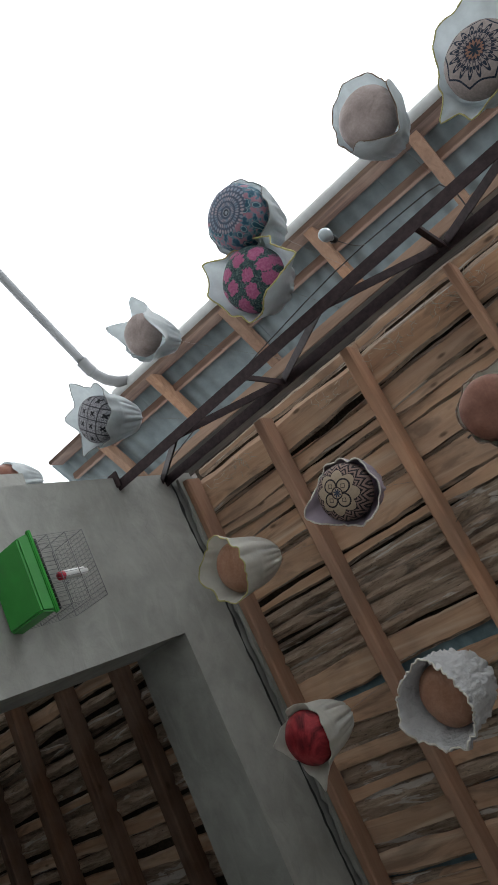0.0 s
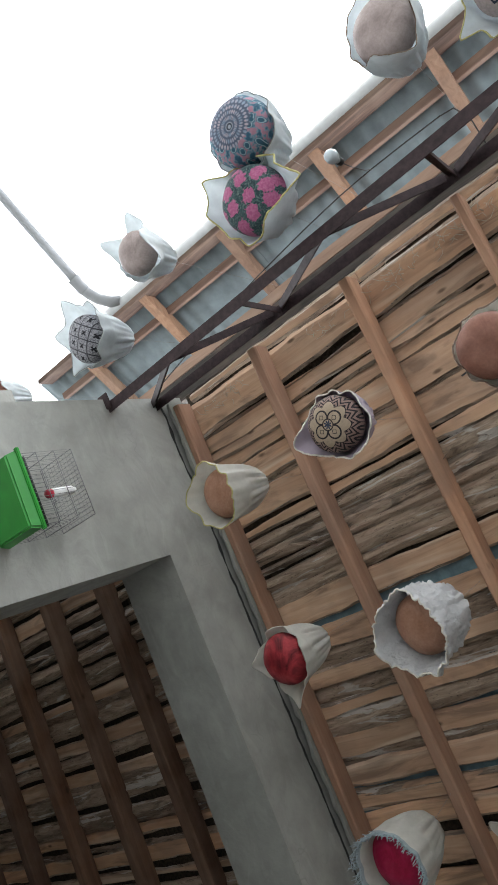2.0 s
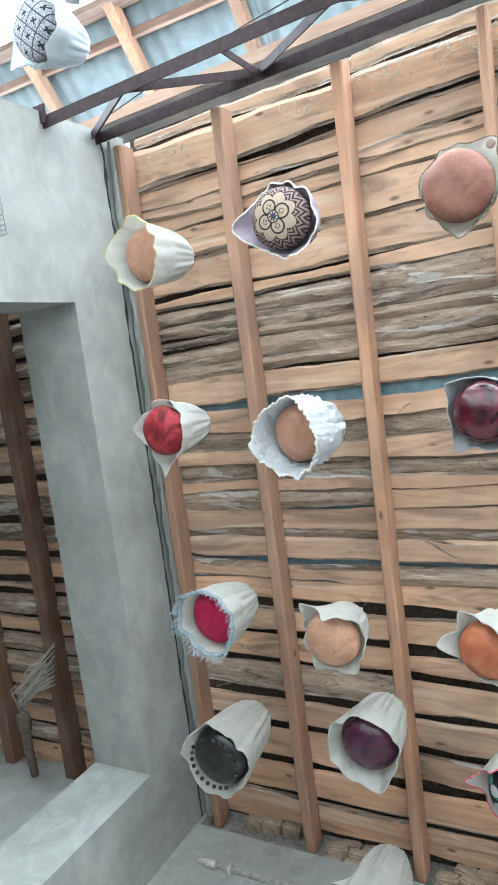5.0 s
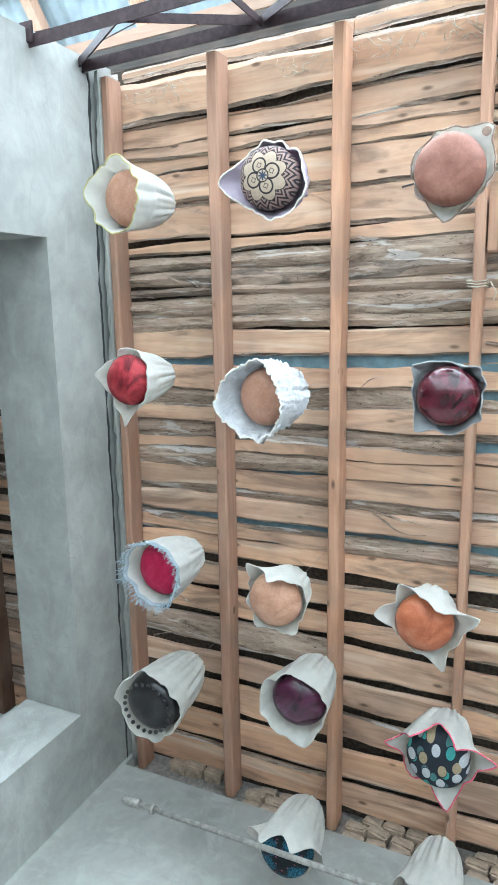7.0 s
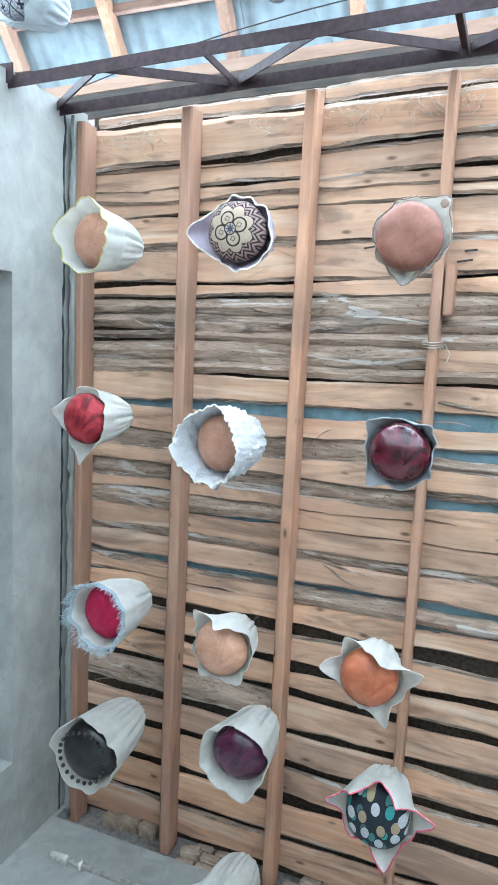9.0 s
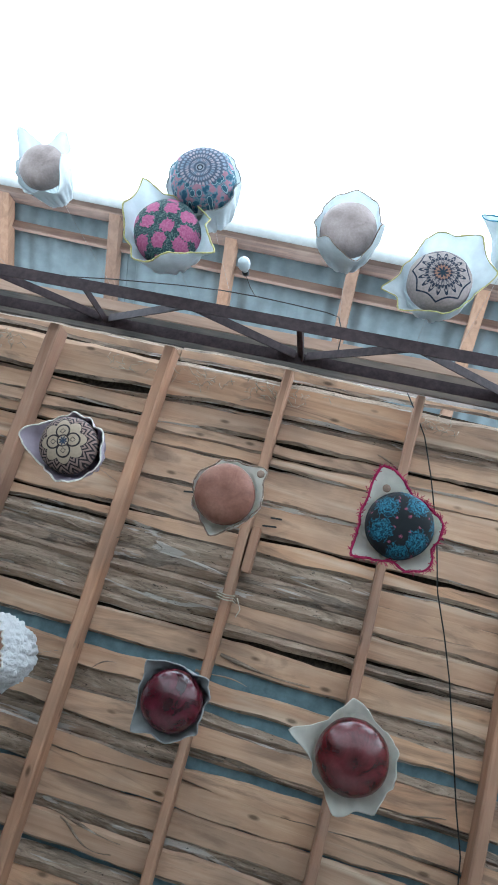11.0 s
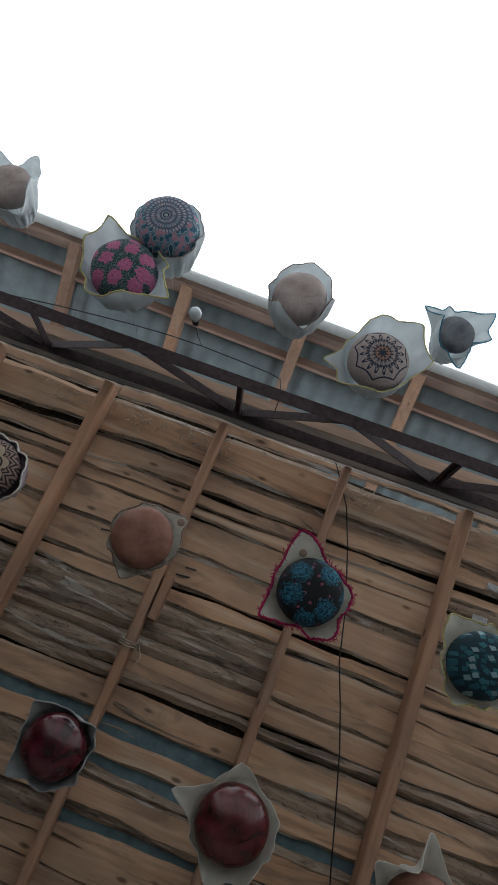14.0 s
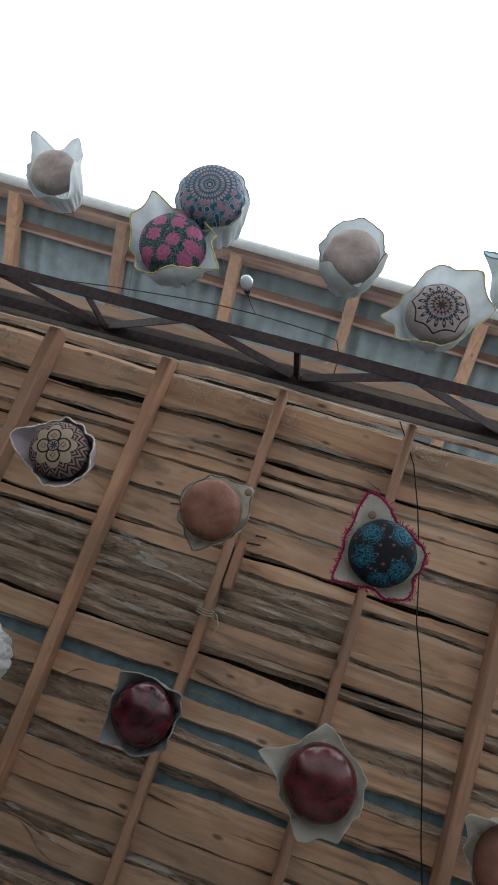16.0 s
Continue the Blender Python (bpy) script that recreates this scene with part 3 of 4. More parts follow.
def boards(name, x0, x1, stops, z, seed, label, skip=0.0, bark_rate=0.2):
    """Rough sawn slabs with waney edges in rows across y, jointed over the beams: the ceiling's one mesh."""
    rnd = random.Random(seed)
    bm = bmesh.new()

    def one(xa, xb, ya, yb, zz, thick, all_bark, ph):
        n = max(4, int((xb - xa) / 0.045))
        loops = []
        bare = (ph * 7.3) % 1.0 < 0.35
        taper = ((ph * 3.1) % 1.0 - 0.5) * 0.035
        for i in range(n + 1):
            x = xa + (xb - xa) * i / n
            wa = 0.02 * noise.noise((x * 1.7, ph, 0.3)) + 0.007 * noise.noise((x * 6, ph, 1.3)) + 0.004 * noise.noise((x * 21, ph, 2.3))
            wc = 0.02 * noise.noise((x * 1.7, ph, 5.3)) + 0.007 * noise.noise((x * 6, ph, 6.3)) + 0.004 * noise.noise((x * 21, ph, 7.3))
            sk = -0.034 * (x + 1.0) * min(1.0, max(0.0, (1.2 - ya) / 2.1))
            tp = taper * ((x - xa) / (xb - xa) - 0.5)
            wa, wc = wa + sk + tp, wc + sk - tp
            a, b = ya + wa, max(yb + wc, ya + wa + 0.02)
            wz = 0.006 * noise.noise((x * 1.1, ph, 9.0))
            ca = max(0.003, 0.009 + 0.012 * noise.noise((x * 2.6, ph, 11.0)))
            cb = max(0.003, 0.011 + 0.018 * noise.noise((x * 2.6, ph, 14.0)))
            if ya < -0.85:
                ca += 0.014
            w = b - a
            ca, cb = min(ca, w * 0.3), min(cb, w * 0.3)
            belly = 0.016 + 0.014 * noise.noise((x * 8, ph, 17.0)) if all_bark else 0.0
            pts = [(a, zz + thick * 0.55), (a + ca, zz + wz), (a + w * 0.5, zz + wz - belly), (b - cb, zz + wz), (b, zz + thick * 0.55), (b - 0.004, zz + thick), (a + 0.004, zz + thick)]
            tip = 0.0 if ya < -0.94 else 0.14 if ya < -0.85 else 0.18 if ya < -0.6 else 0.1 if ya < -0.3 else 0.0
            tip *= 1.0 if name == "ceiling" else 0.0
            loops.append([bm.verts.new((x, y, q + tip * (b - y))) for y, q in pts])
        k = len(loops[0])
        for p, q in zip(loops, loops[1:]):
            for j in range(k):
                f = bm.faces.new((p[j], q[j], q[(j + 1) % k], p[(j + 1) % k]))
                f.material_index = 1 if all_bark or j == 3 or (j == 0 and bare) else 0
        bm.faces.new(loops[0])
        bm.faces.new(loops[-1][::-1])

    for (ya, yb, kind) in stops:
        x = x0
        while x < x1 - 0.02:
            cuts = [c for c in BEAM_X if c > x + 0.4]
            xb = min(x1, cuts[min(len(cuts) - 1, rnd.choice((1, 1, 2, 3)))] if cuts else x1)
            if kind == "row":
                b = rnd.random() < bark_rate and ya > -0.6
                one(x, xb - 0.004, ya + rnd.uniform(-0.002, 0.008), yb - rnd.uniform(-0.01, 0.003), z + rnd.uniform(0, 0.008), rnd.uniform(0.022, 0.032), b, rnd.uniform(0, 99))
            elif kind == "strip":
                one(x, xb - 0.004, ya, yb, z + 0.06, 0.028, False, rnd.uniform(0, 99))
            elif kind == "bark":
                one(x, xb - 0.004, ya - 0.006, yb + 0.006, z + rnd.uniform(0.004, 0.016), rnd.uniform(0.025, 0.035), rnd.random() < (0.75 if x < -0.5 else 0.12), rnd.uniform(0, 99))
            elif kind == "gap" and rnd.random() > (1.0 if 0.3 < ya < 1.0 and x > -1.5 else skip):
                one(x, xb - 0.004, ya - 0.03, yb + 0.03, z + 0.034, 0.02, True, rnd.uniform(0, 99))
            elif kind == "gap" and rnd.random() < 0.75:
                side = rnd.random() < 0.5
                one(x, xb - 0.004, ya - 0.02 if side else ya + 0.55 * (yb - ya), ya + 0.45 * (yb - ya) if side else yb + 0.02, z + 0.022, 0.02, True, rnd.uniform(0, 99))
            x = xb
    ob = part(name, bm, [M["board"], M["bark"]], None, label, False, "structure")
    return ob


lip = bmesh.new()
cols = []
for i in range(111):
    y = -0.93 + (FY + 0.93) * i / 110
    e = 0.014 * noise.noise((y * 7, 3.0, 0)) + 0.013 * noise.noise((y * 31, 5.0, 0))
    d = 0.01 * noise.noise((y * 14, 8.0, 0))
    cols.append([lip.verts.new(p) for p in ((WX + 0.024 + e, y, 4.1), (WX + 0.022 + e, y, 3.992 + d), (WX + 0.043 + d * 0.3, y, 3.986 + d), (WX + 0.045, y, 4.1))])
for p, q in zip(cols, cols[1:]):
    for j in range(4):
        lip.faces.new((p[j], p[(j + 1) % 4], q[(j + 1) % 4], q[j]))
lip.faces.new(cols[0][::-1])
lip.faces.new(cols[-1])
bmesh.ops.recalc_face_normals(lip, faces=lip.faces)
part("trim_mortar_lip", lip, M["plaster"], None, "ragged grey mortar lip beside the first beam", False, "structure")
# Black ribbon on the wall's face, drawn for the shade inside a crack.
cr = bmesh.new()
cols = []
for i in range(181):
    y = -0.93 + (FY + 0.93) * i / 180
    mid = 3.978 + 0.008 * noise.noise((y * 5, 21.0, 0)) + 0.006 * noise.noise((y * 19, 23.0, 0))
    half = max(0.0008, 0.005 + 0.008 * noise.noise((y * 12, 27.0, 0)))
    cols.append([cr.verts.new(p) for p in ((WX - 0.004, y, mid - half), (WX + 0.0025, y, mid - half), (WX + 0.0025, y, mid + half), (WX - 0.004, y, mid + half))])
for p, q in zip(cols, cols[1:]):
    for j in range(4):
        cr.faces.new((p[j], p[(j + 1) % 4], q[(j + 1) % 4], q[j]))
cr.faces.new(cols[0][::-1])
cr.faces.new(cols[-1])
bmesh.ops.recalc_face_normals(cr, faces=cr.faces)
part("trim_crack", cr, M["socket"], None, "dark ragged strip for the shade in the wall-top crack", False, "structure")
BEAM_X = [-1.817] + [-1.325 + 0.5045 * k for k in range(9)]
STOPS = [
    (-0.995, -0.95, "strip"), (-0.925, -0.765, "row"), (-0.765, -0.747, "gap"), (-0.747, -0.66, "row"), (-0.655, -0.605, "row"), (-0.605, -0.55, "bark"),
    (-0.55, -0.427, "row"), (-0.427, -0.401, "gap"), (-0.401, -0.27, "row"), (-0.266, -0.203, "row"), (-0.2, -0.133, "bark"), (-0.133, -0.068, "bark"),
    (-0.068, -0.019, "bark"), (-0.019, 0.06, "bark"), (0.064, 0.11, "bark"), (0.112, 0.228, "row"), (0.228, 0.272, "gap"), (0.272, 0.362, "row"),
    (0.362, 0.424, "gap"), (0.424, 0.529, "row"), (0.529, 0.579, "gap"), (0.579, 0.641, "row"), (0.641, 0.718, "bark"), (0.721, 0.815, "row"), (0.815, 0.845, "gap"),
    (0.845, 0.95, "row"), (0.95, 0.985, "gap"), (0.985, 1.05, "bark"), (1.05, 1.132, "row"), (1.132, 1.18, "hole"), (1.18, 1.295, "row"), (1.295, 1.34, "hole"),
    (1.34, 1.425, "bark"), (1.425, 1.467, "hole"), (1.467, 1.588, "bark"), (1.588, 1.63, "hole"), (1.63, 1.755, "row"), (1.755, 1.79, "hole"),
    (1.79, 1.917, "row"), (1.917, 1.955, "hole"), (1.955, 2.098, "row"), (2.098, 2.13, "hole"), (2.13, 2.26, "row"),
]
boards("ceiling", WX + 0.05, 3.0, STOPS, PZ, 4, "ceiling of rough split boards with bark edges", 0.3, 0.03)
slab("ceiling_film", (WX, 0.2, PZ + 0.046), (3.0, 1.12, PZ + 0.05), M["film"], "blue plastic film above the ceiling boards")
slab("ceiling_edge_fill", (WX, -0.985, PZ + 0.1), (3.0, -0.9, PZ + 0.14), M["soil"], "dark straw fill at the roof edge")
slab("ceiling_fill", (WX, -0.9, PZ + 0.075), (3.0, FY + 0.3, PZ + 0.08), M["soil"], "dark straw fill above the ceiling boards")
RSTOPS, ry, rr = [], -0.98, random.Random(9)
while ry < 2.2:
    w = rr.uniform(0.06, 0.11)
    RSTOPS.append((ry, ry + w, "bark" if rr.random() < 0.35 else "row"))
    ry += w
    w = rr.uniform(0.015, 0.05)
    RSTOPS.append((ry, ry + w, "gap" if rr.random() < 0.5 else "hole"))
    ry += w
boards("ceiling_room", -5.2, WIN, RSTOPS, PZ, 12, "dim ceiling of rough boards in the side room", 0.3, 0.2)
slab("ceiling_room_fill", (-5.2, -1.2, PZ + 0.06), (WIN, FY, PZ + 0.065), M["soil"], "dark straw fill above the room's boards")


def beam(x, w, y0, y1, h, material, label, group, ph):
    bm = bmesh.new()
    n = 22
    loops = []
    for i in range(n + 1):
        y = y0 + (y1 - y0) * i / n
        dx = 0.006 * noise.noise((y * 0.9, ph, 0)) + 0.002 * noise.noise((y * 6, ph, 2))
        hw = w / 2 + 0.003 * noise.noise((y * 2, ph, 4))
        c = 0.007
        z0 = BZ + 0.003 * noise.noise((y * 1.3, ph, 7))
        pts = [(-hw, z0 + c), (-hw + c, z0), (hw - c, z0), (hw, z0 + c), (hw, BZ + h), (-hw, BZ + h)]
        loops.append([bm.verts.new((dx + p, y, q - BZ)) for p, q in pts])
    for p, q in zip(loops, loops[1:]):
        for j in range(6):
            bm.faces.new((p[j], p[(j + 1) % 6], q[(j + 1) % 6], q[j]))
    bm.faces.new(loops[0][::-1])
    bm.faces.new(loops[-1])
    bmesh.ops.recalc_face_normals(bm, faces=bm.faces)
    ob = part("ceiling_beam", bm, material, None, label, False)
    ob.location = (x, 0, BZ)
    return tagged(ob, category="beam", group=group)


widths = [0.038, 0.05, 0.046, 0.034, 0.033, 0.043, 0.042, 0.045, 0.042, 0.045]
for k, (x, w) in enumerate(zip(BEAM_X, widths)):
    x += -0.02 if k == 0 else -0.014 if x < -0.1 else 0.008
    beam(x, w, edge_y(x), FY + 0.06, 0.092, M["beam"], "planed reddish-brown wooden ceiling beam", "beams of the boarded ceiling", 3.1 * k)
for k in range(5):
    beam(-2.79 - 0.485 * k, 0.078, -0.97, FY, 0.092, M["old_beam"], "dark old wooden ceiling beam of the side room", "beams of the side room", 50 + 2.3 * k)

# ---------------------------------------------------------------- eave: plate, truss, rafters, sheet, gutter
LINE = Matrix.Rotation(-0.0335, 4, "Z")
pl = box(bmesh.new(), (-2.3, -1.165, 4.22), (3.1, -1.055, 4.33), 0.006)
pl.transform(LINE)
# Added timber whose pale wood puts skylight on the plate's lower edge.
pu = box(bmesh.new(), (-2.3, -1.225, 4.235), (3.1, -1.168, 4.33), 0.005)
pu.transform(LINE)
tagged(part("purlin", pu, M["pale"], None, "pale timber strip for the plate's sky-lit lower edge", False), category="timber")
tagged(part("wall_plate", pl, M["plate"], None, "weathered grey timber resting on the steel truss", False), category="timber")

truss = empty("steel_truss", (0, 0, 0), "dark red-oxide steel angle truss along the roof edge", "truss")
TY, TB, TT = -1.0, 3.66, 3.985


def angle_iron(a, b, name, w=0.022):
    a, b = Vector(a), Vector(b)
    d = (b - a).normalized()
    s = Vector((0, 1, 0))
    u = d.cross(s).normalized()
    bm = bmesh.new()
    sec = [(-w, -w), (w, -w), (w, 0.005 - w), (0.005 - w, 0.005 - w), (0.005 - w, w), (-w, w)]
    rings = [[bm.verts.new(p + y * s + z * u) for y, z in sec] for p in (a, b)]
    for j in range(6):
        bm.faces.new((rings[0][j], rings[0][(j + 1) % 6], rings[1][(j + 1) % 6], rings[1][j]))
    bm.faces.new(rings[0][::-1])
    bm.faces.new(rings[1])
    bmesh.ops.recalc_face_normals(bm, faces=bm.faces)
    bm.transform(LINE)
    return part(name, bm, M["steel"], truss, "", False)


angle_iron((-1.955, TY, TB), (3.1, TY, TB), "chord")
angle_iron((-2.0, TY, TT - 0.02), (3.1, TY, TT - 0.02), "chord")
NODES = [-1.9 + 0.82 * k for k in range(7)]
for k, xn in enumerate(NODES):
    if k:
        angle_iron((xn, TY, TB), (xn, TY, TT - 0.02), "post", 0.013)
        angle_iron((xn, TY - 0.02, TT - 0.01), (xn, TY - 0.125, 4.222), "bracket", 0.011)
    if k < 6:
        angle_iron((xn + 0.03, TY - 0.01, TT - 0.04), (xn + 0.41, TY - 0.01, TB + 0.02), "brace", 0.016)
        angle_iron((xn + 0.41, TY - 0.01, TB + 0.02), (xn + 0.79, TY - 0.01, TT - 0.04), "brace", 0.016)
seat = box(bmesh.new(), (-1.93, -1.0, TB - 0.032), (-1.87, -0.93, TB - 0.024), 0.002)
part("bearing_plate", seat, M["steel"], truss, "", False)

EZ, EY, SL = 4.7, -1.88, 0.8


def roof_z(y):
    return EZ + SL * (y - EY)


for k in range(9):
    x = -2.97 + 0.683 * k
    bm = bmesh.new()
    y0, y1 = EY, -0.3
    hw = 0.031
    sec = [(-hw, 0), (hw, 0), (hw, 0.09), (-hw, 0.09)]
    rings = [[bm.verts.new((x + a, y, roof_z(y) + b)) for a, b in sec] for y in (y0, y1)]
    for j in range(4):
        bm.faces.new((rings[0][j], rings[0][(j + 1) % 4], rings[1][(j + 1) % 4], rings[1][j]))
    bm.faces.new(rings[0][::-1])
    bm.faces.new(rings[1])
    bmesh.ops.recalc_face_normals(bm, faces=bm.faces)
    tagged(part("rafter", bm, M["rafter"], None, "sawn wooden rafter under the corrugated roof", False), category="rafter", group="rafters of the eave")


def sloped_batten(y, w, h, dz, material, name, label):
    bm = box(bmesh.new(), (-3.4, y - w / 2, roof_z(y) + dz), (3.4, y + w / 2, roof_z(y) + dz + h), 0.003)
    return tagged(part(name, bm, material, None, label, False), category="batten", group="battens of the eave")


sloped_batten(EY - 0.015, 0.03, 0.12, -0.01, M["fascia"], "fascia_board", "reddish wooden fascia board along the eave")
sloped_batten(EY + 0.1, 0.045, 0.04, 0.07, M["batten"], "roof_batten", "thin wooden roof batten under the sheet")


def corrugated(x0, x1, label):
    bm = bmesh.new()
    n = int((x1 - x0) / 0.0095)
    cols = []
    for i in range(n + 1):
        x = x0 + (x1 - x0) * i / n
        dz = 0.008 * math.sin(x * math.tau / 0.11)
        cols.append([bm.verts.new((x, y, roof_z(y) + 0.118 + dz)) for y in (EY - 0.05, -1.0, 0.6)] )
    for a, b in zip(cols, cols[1:]):
        for j in range(2):
            bm.faces.new((a[j], a[j + 1], b[j + 1], b[j]))
    ob = part("roof_sheet", bm, M["sheet"], None, label, True)
    sm = ob.modifiers.new("thickness", "SOLIDIFY")
    sm.thickness = 0.002
    return tagged(ob, category="roof sheet", group="sheets of the roof", kind="structure")


for k in range(7):
    corrugated(-3.5 + k * 0.98, -3.5 + (k + 1) * 0.98 + 0.06, "blue-grey corrugated steel roof sheet")

gb = bmesh.new()
prof = [(math.cos(math.pi + k * math.pi / 10) * 0.046, math.sin(math.pi + k * math.pi / 10) * 0.046) for k in range(11)]
prof += [(a * 0.93, b * 0.93) for a, b in prof[::-1]]
rings = [[gb.verts.new((x, EY - 0.077 + a, EZ + 0.04 + b)) for a, b in prof] for x in (-2.62, 3.4)]
for j in range(len(prof)):
    gb.faces.new((rings[0][j], rings[0][(j + 1) % len(prof)], rings[1][(j + 1) % len(prof)], rings[1][j]))
gb.faces.new(rings[0][::-1])
gb.faces.new(rings[1])
bmesh.ops.recalc_face_normals(gb, faces=gb.faces)
gutter = part("gutter", gb, M["gutter"], None, "white half-round gutter along the eave")
tagged(gutter, category="gutter")
pipe = empty("downpipe", (-2.6, -2.1, 4.7), "long white plastic rain pipe leaving the gutter's end", "pipe")
bm = tube(bmesh.new(), [(0.14, 0.13, 0.02), (0.08, 0.1, 0.0), (0.0, 0.03, -0.01), (-0.05, -0.04, -0.02), (-0.065, -0.08, -0.04)], 0.038, 16)
part("elbow", bm, M["pvc"], pipe)
bm = tube(bmesh.new(), [(-0.065, -0.07, -0.035), (-0.035, -0.55, -0.37), (0.06, -2.1, -1.45), (0.12, -3.0, -2.1)], 0.031, 16)
part("pipe", bm, M["pvc"], pipe)
bm = tube(bmesh.new(), [(-0.065, -0.075, -0.037), (-0.062, -0.16, -0.098)], 0.042, 16)
part("collar", bm, M["pvc"], pipe)

# ---------------------------------------------------------------- hanging cloth-wrapped caps
def tie_height(x, y):
    return PZ + 0.02 if y > -0.95 else roof_z(y) + 0.115


def wrapped_cap(x, y, label, dome, r=0.1, rim=0.13, corners=(), drop=0.03, rise=0.17, lean=(0, 0), trim=None, trim_r=0.004, cloth_key="cloth", z=3.55, seed=0, flat=0.8, fringe=0, gather=0.35, low=0.0, eyelet=None, band=0, studs=0, fluffy=0.0):
    """A ball covered in cloth or leather, sitting in a white cloth that is gathered to a tip above it.
    corners: (degrees, reach, width in degrees, droop) of the cloth's points round the rim."""
    bell, outside = drop >= 0.075, y < -1.0
    r *= 0.92 if outside else 0.95
    base = r * 1.13
    corners = [(a, base + (far - rim) * (1.0 if outside else 0.85), w * 1.1, dz * 0.7 if bell or dz < 0.05 else dz + 0.055) for a, far, w, dz in corners]
    rim = base
    drop, rise = (drop * 0.72, rise * 1.15) if bell else (0.045 if outside else 0.03, rise * 1.05)
    low = 0.0 if bell else 0.024
    z += 0.06 if outside else 0.045 if bell else 0.0
    drop += 0.02 if bell else 0.0
    # Caps beyond the roof edge take the cotton tinted by skylight.
    cloth_key = "cloth_skylit" if outside else cloth_key
    shiny = dome in ("maroon", "ruby", "purple", "red", "peach", "orange")
    ob = empty("wrapped_cap", (x, y, z), label, "hanging cap", "hanging wrapped caps")
    m = (pose(0, 0, 0, lean[0], lean[1], 0)).to_3x3().to_4x4()
    rnd = random.Random(seed)
    bm = bmesh.new()
    bmesh.ops.create_uvsphere(bm, u_segments=40, v_segments=24, radius=1.0)
    for v in bm.verts:
        v.co.z = -(abs(v.co.z) ** (0.85 if shiny else 0.55)) if v.co.z < 0 else v.co.z * 0.5
        d = 1 + 0.025 * noise.noise(v.co * 1.7 + Vector((seed, 0, 0)))
        dimple = 0.06 * math.exp(-((v.co.x**2 + v.co.y**2) / 0.03)) if v.co.z < 0 else 0
        v.co = Vector((v.co.x * r * d, v.co.y * r * d, (v.co.z + dimple) * r * flat * d - low))
    bm.transform(m)
    part("ball", bm, D[dome], ob)
    for k in range(studs):
        a = k * math.tau / studs
        lump = bmesh.ops.create_uvsphere(sb if k else (sb := bmesh.new()), u_segments=8, v_segments=6, radius=0.0085)["verts"]
        for v in lump:
            v.co = m @ (v.co + Vector((r * 0.85 * math.cos(a), r * 0.85 * math.sin(a), -r * flat * 0.97 - low)))
    if studs:
        part("ruffle", sb, D[dome], ob, "dark knotted ruffle round the rim")
    n, rows = 120, 26
    bm = bmesh.new()
    grid = []
    for j in range(rows + 1):
        v = j / rows
        line = []
        for i in range(n):
            a = i * math.tau / n
            reach, droop = rim, 0.0
            for deg, far, wide, dz in corners:
                q = math.degrees((a - radians(deg) + math.pi) % math.tau - math.pi) / wide
                f = math.exp(-abs(q) ** 1.35)
                reach += (far - rim) * f
                droop += dz * f
            fold = noise.noise((math.cos(a) * 2.6, math.sin(a) * 2.6, seed * 3.7 + 0.6 * v))
            pleat = math.sin(a * 13 + seed) * 0.5 + math.sin(a * 21 + 2 * seed) * 0.5
            if v < 0.6:
                u = v / 0.6
                rad = 0.008 + (r * 1.08 - 0.008) * (u ** gather)
                rad *= 1 + 0.11 * fold * u + 0.2 * pleat * (1 - u) * (0.3 + u)
                zz = rise * (1 - u) ** 1.15
            else:
                u = (v - 0.6) / 0.4
                e = u * u * (3 - 2 * u) * 0.4 + u * 0.6
                rad = r * 1.08 * (1 + 0.11 * fold * (1 - u)) + (reach - r * 1.08) * e
                rad += 0.018 * fold * u + 0.003 * noise.noise((math.cos(a) * 7, math.sin(a) * 7, seed)) * u
                zz = -(drop + droop) * e + 0.026 * u * noise.noise((math.cos(a) * 2.2, math.sin(a) * 2.2, seed + 40))
            if fluffy:
                rad += fluffy * abs(noise.noise((math.cos(a) * rad * 55, math.sin(a) * rad * 55, zz * 55 + seed))) * min(1.0, 4 * v)
            line.append(bm.verts.new((rad * math.cos(a), rad * math.sin(a), zz)))
        grid.append(line)
    for p, q in zip(grid, grid[1:]):
        for i in range(n):
            bm.faces.new((p[i], p[(i + 1) % n], q[(i + 1) % n], q[i])).material_index = 1 if q in grid[rows + 1 - band:] and band else 0
    bm.faces.new(grid[0][::-1])
    bm.transform(m)
    edge = [v.co.copy() for v in grid[-1]]
    tip = m @ Vector((0, 0, rise))
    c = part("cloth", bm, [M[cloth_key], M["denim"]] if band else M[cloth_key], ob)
    sm = c.modifiers.new("thickness", "SOLIDIFY")
    sm.thickness = 0.0025
    if trim:
        bm = tube(bmesh.new(), [p + Vector((0, 0, 0.002 * noise.noise(p * 60))) for p in edge], [trim_r * 0.6 * (1 + 0.5 * noise.noise(p * 90)) for p in edge], 6, True)
        part("trim", bm, M["t_" + trim], ob)
    if fringe:
        bm = bmesh.new()
        for p in edge:
            for s in range(2):
                q = p + Vector((rnd.uniform(-0.006, 0.006), rnd.uniform(-0.006, 0.006), 0))
                out = Vector((p.x, p.y, 0)).normalized() * fringe * 0.45
                tube(bm, [q, q + out * 0.5 + Vector((0, 0, -0.4 * fringe)), q + out * rnd.uniform(0.2, 1.0) + Vector((rnd.uniform(-0.01, 0.01), rnd.uniform(-0.01, 0.01), -fringe * rnd.uniform(0.5, 1.1)))], 0.0012, 4)
        part("fringe", bm, M["t_" + (trim or "cream")], ob)
    if eyelet:
        a, far = radians(eyelet[0]), eyelet[1]
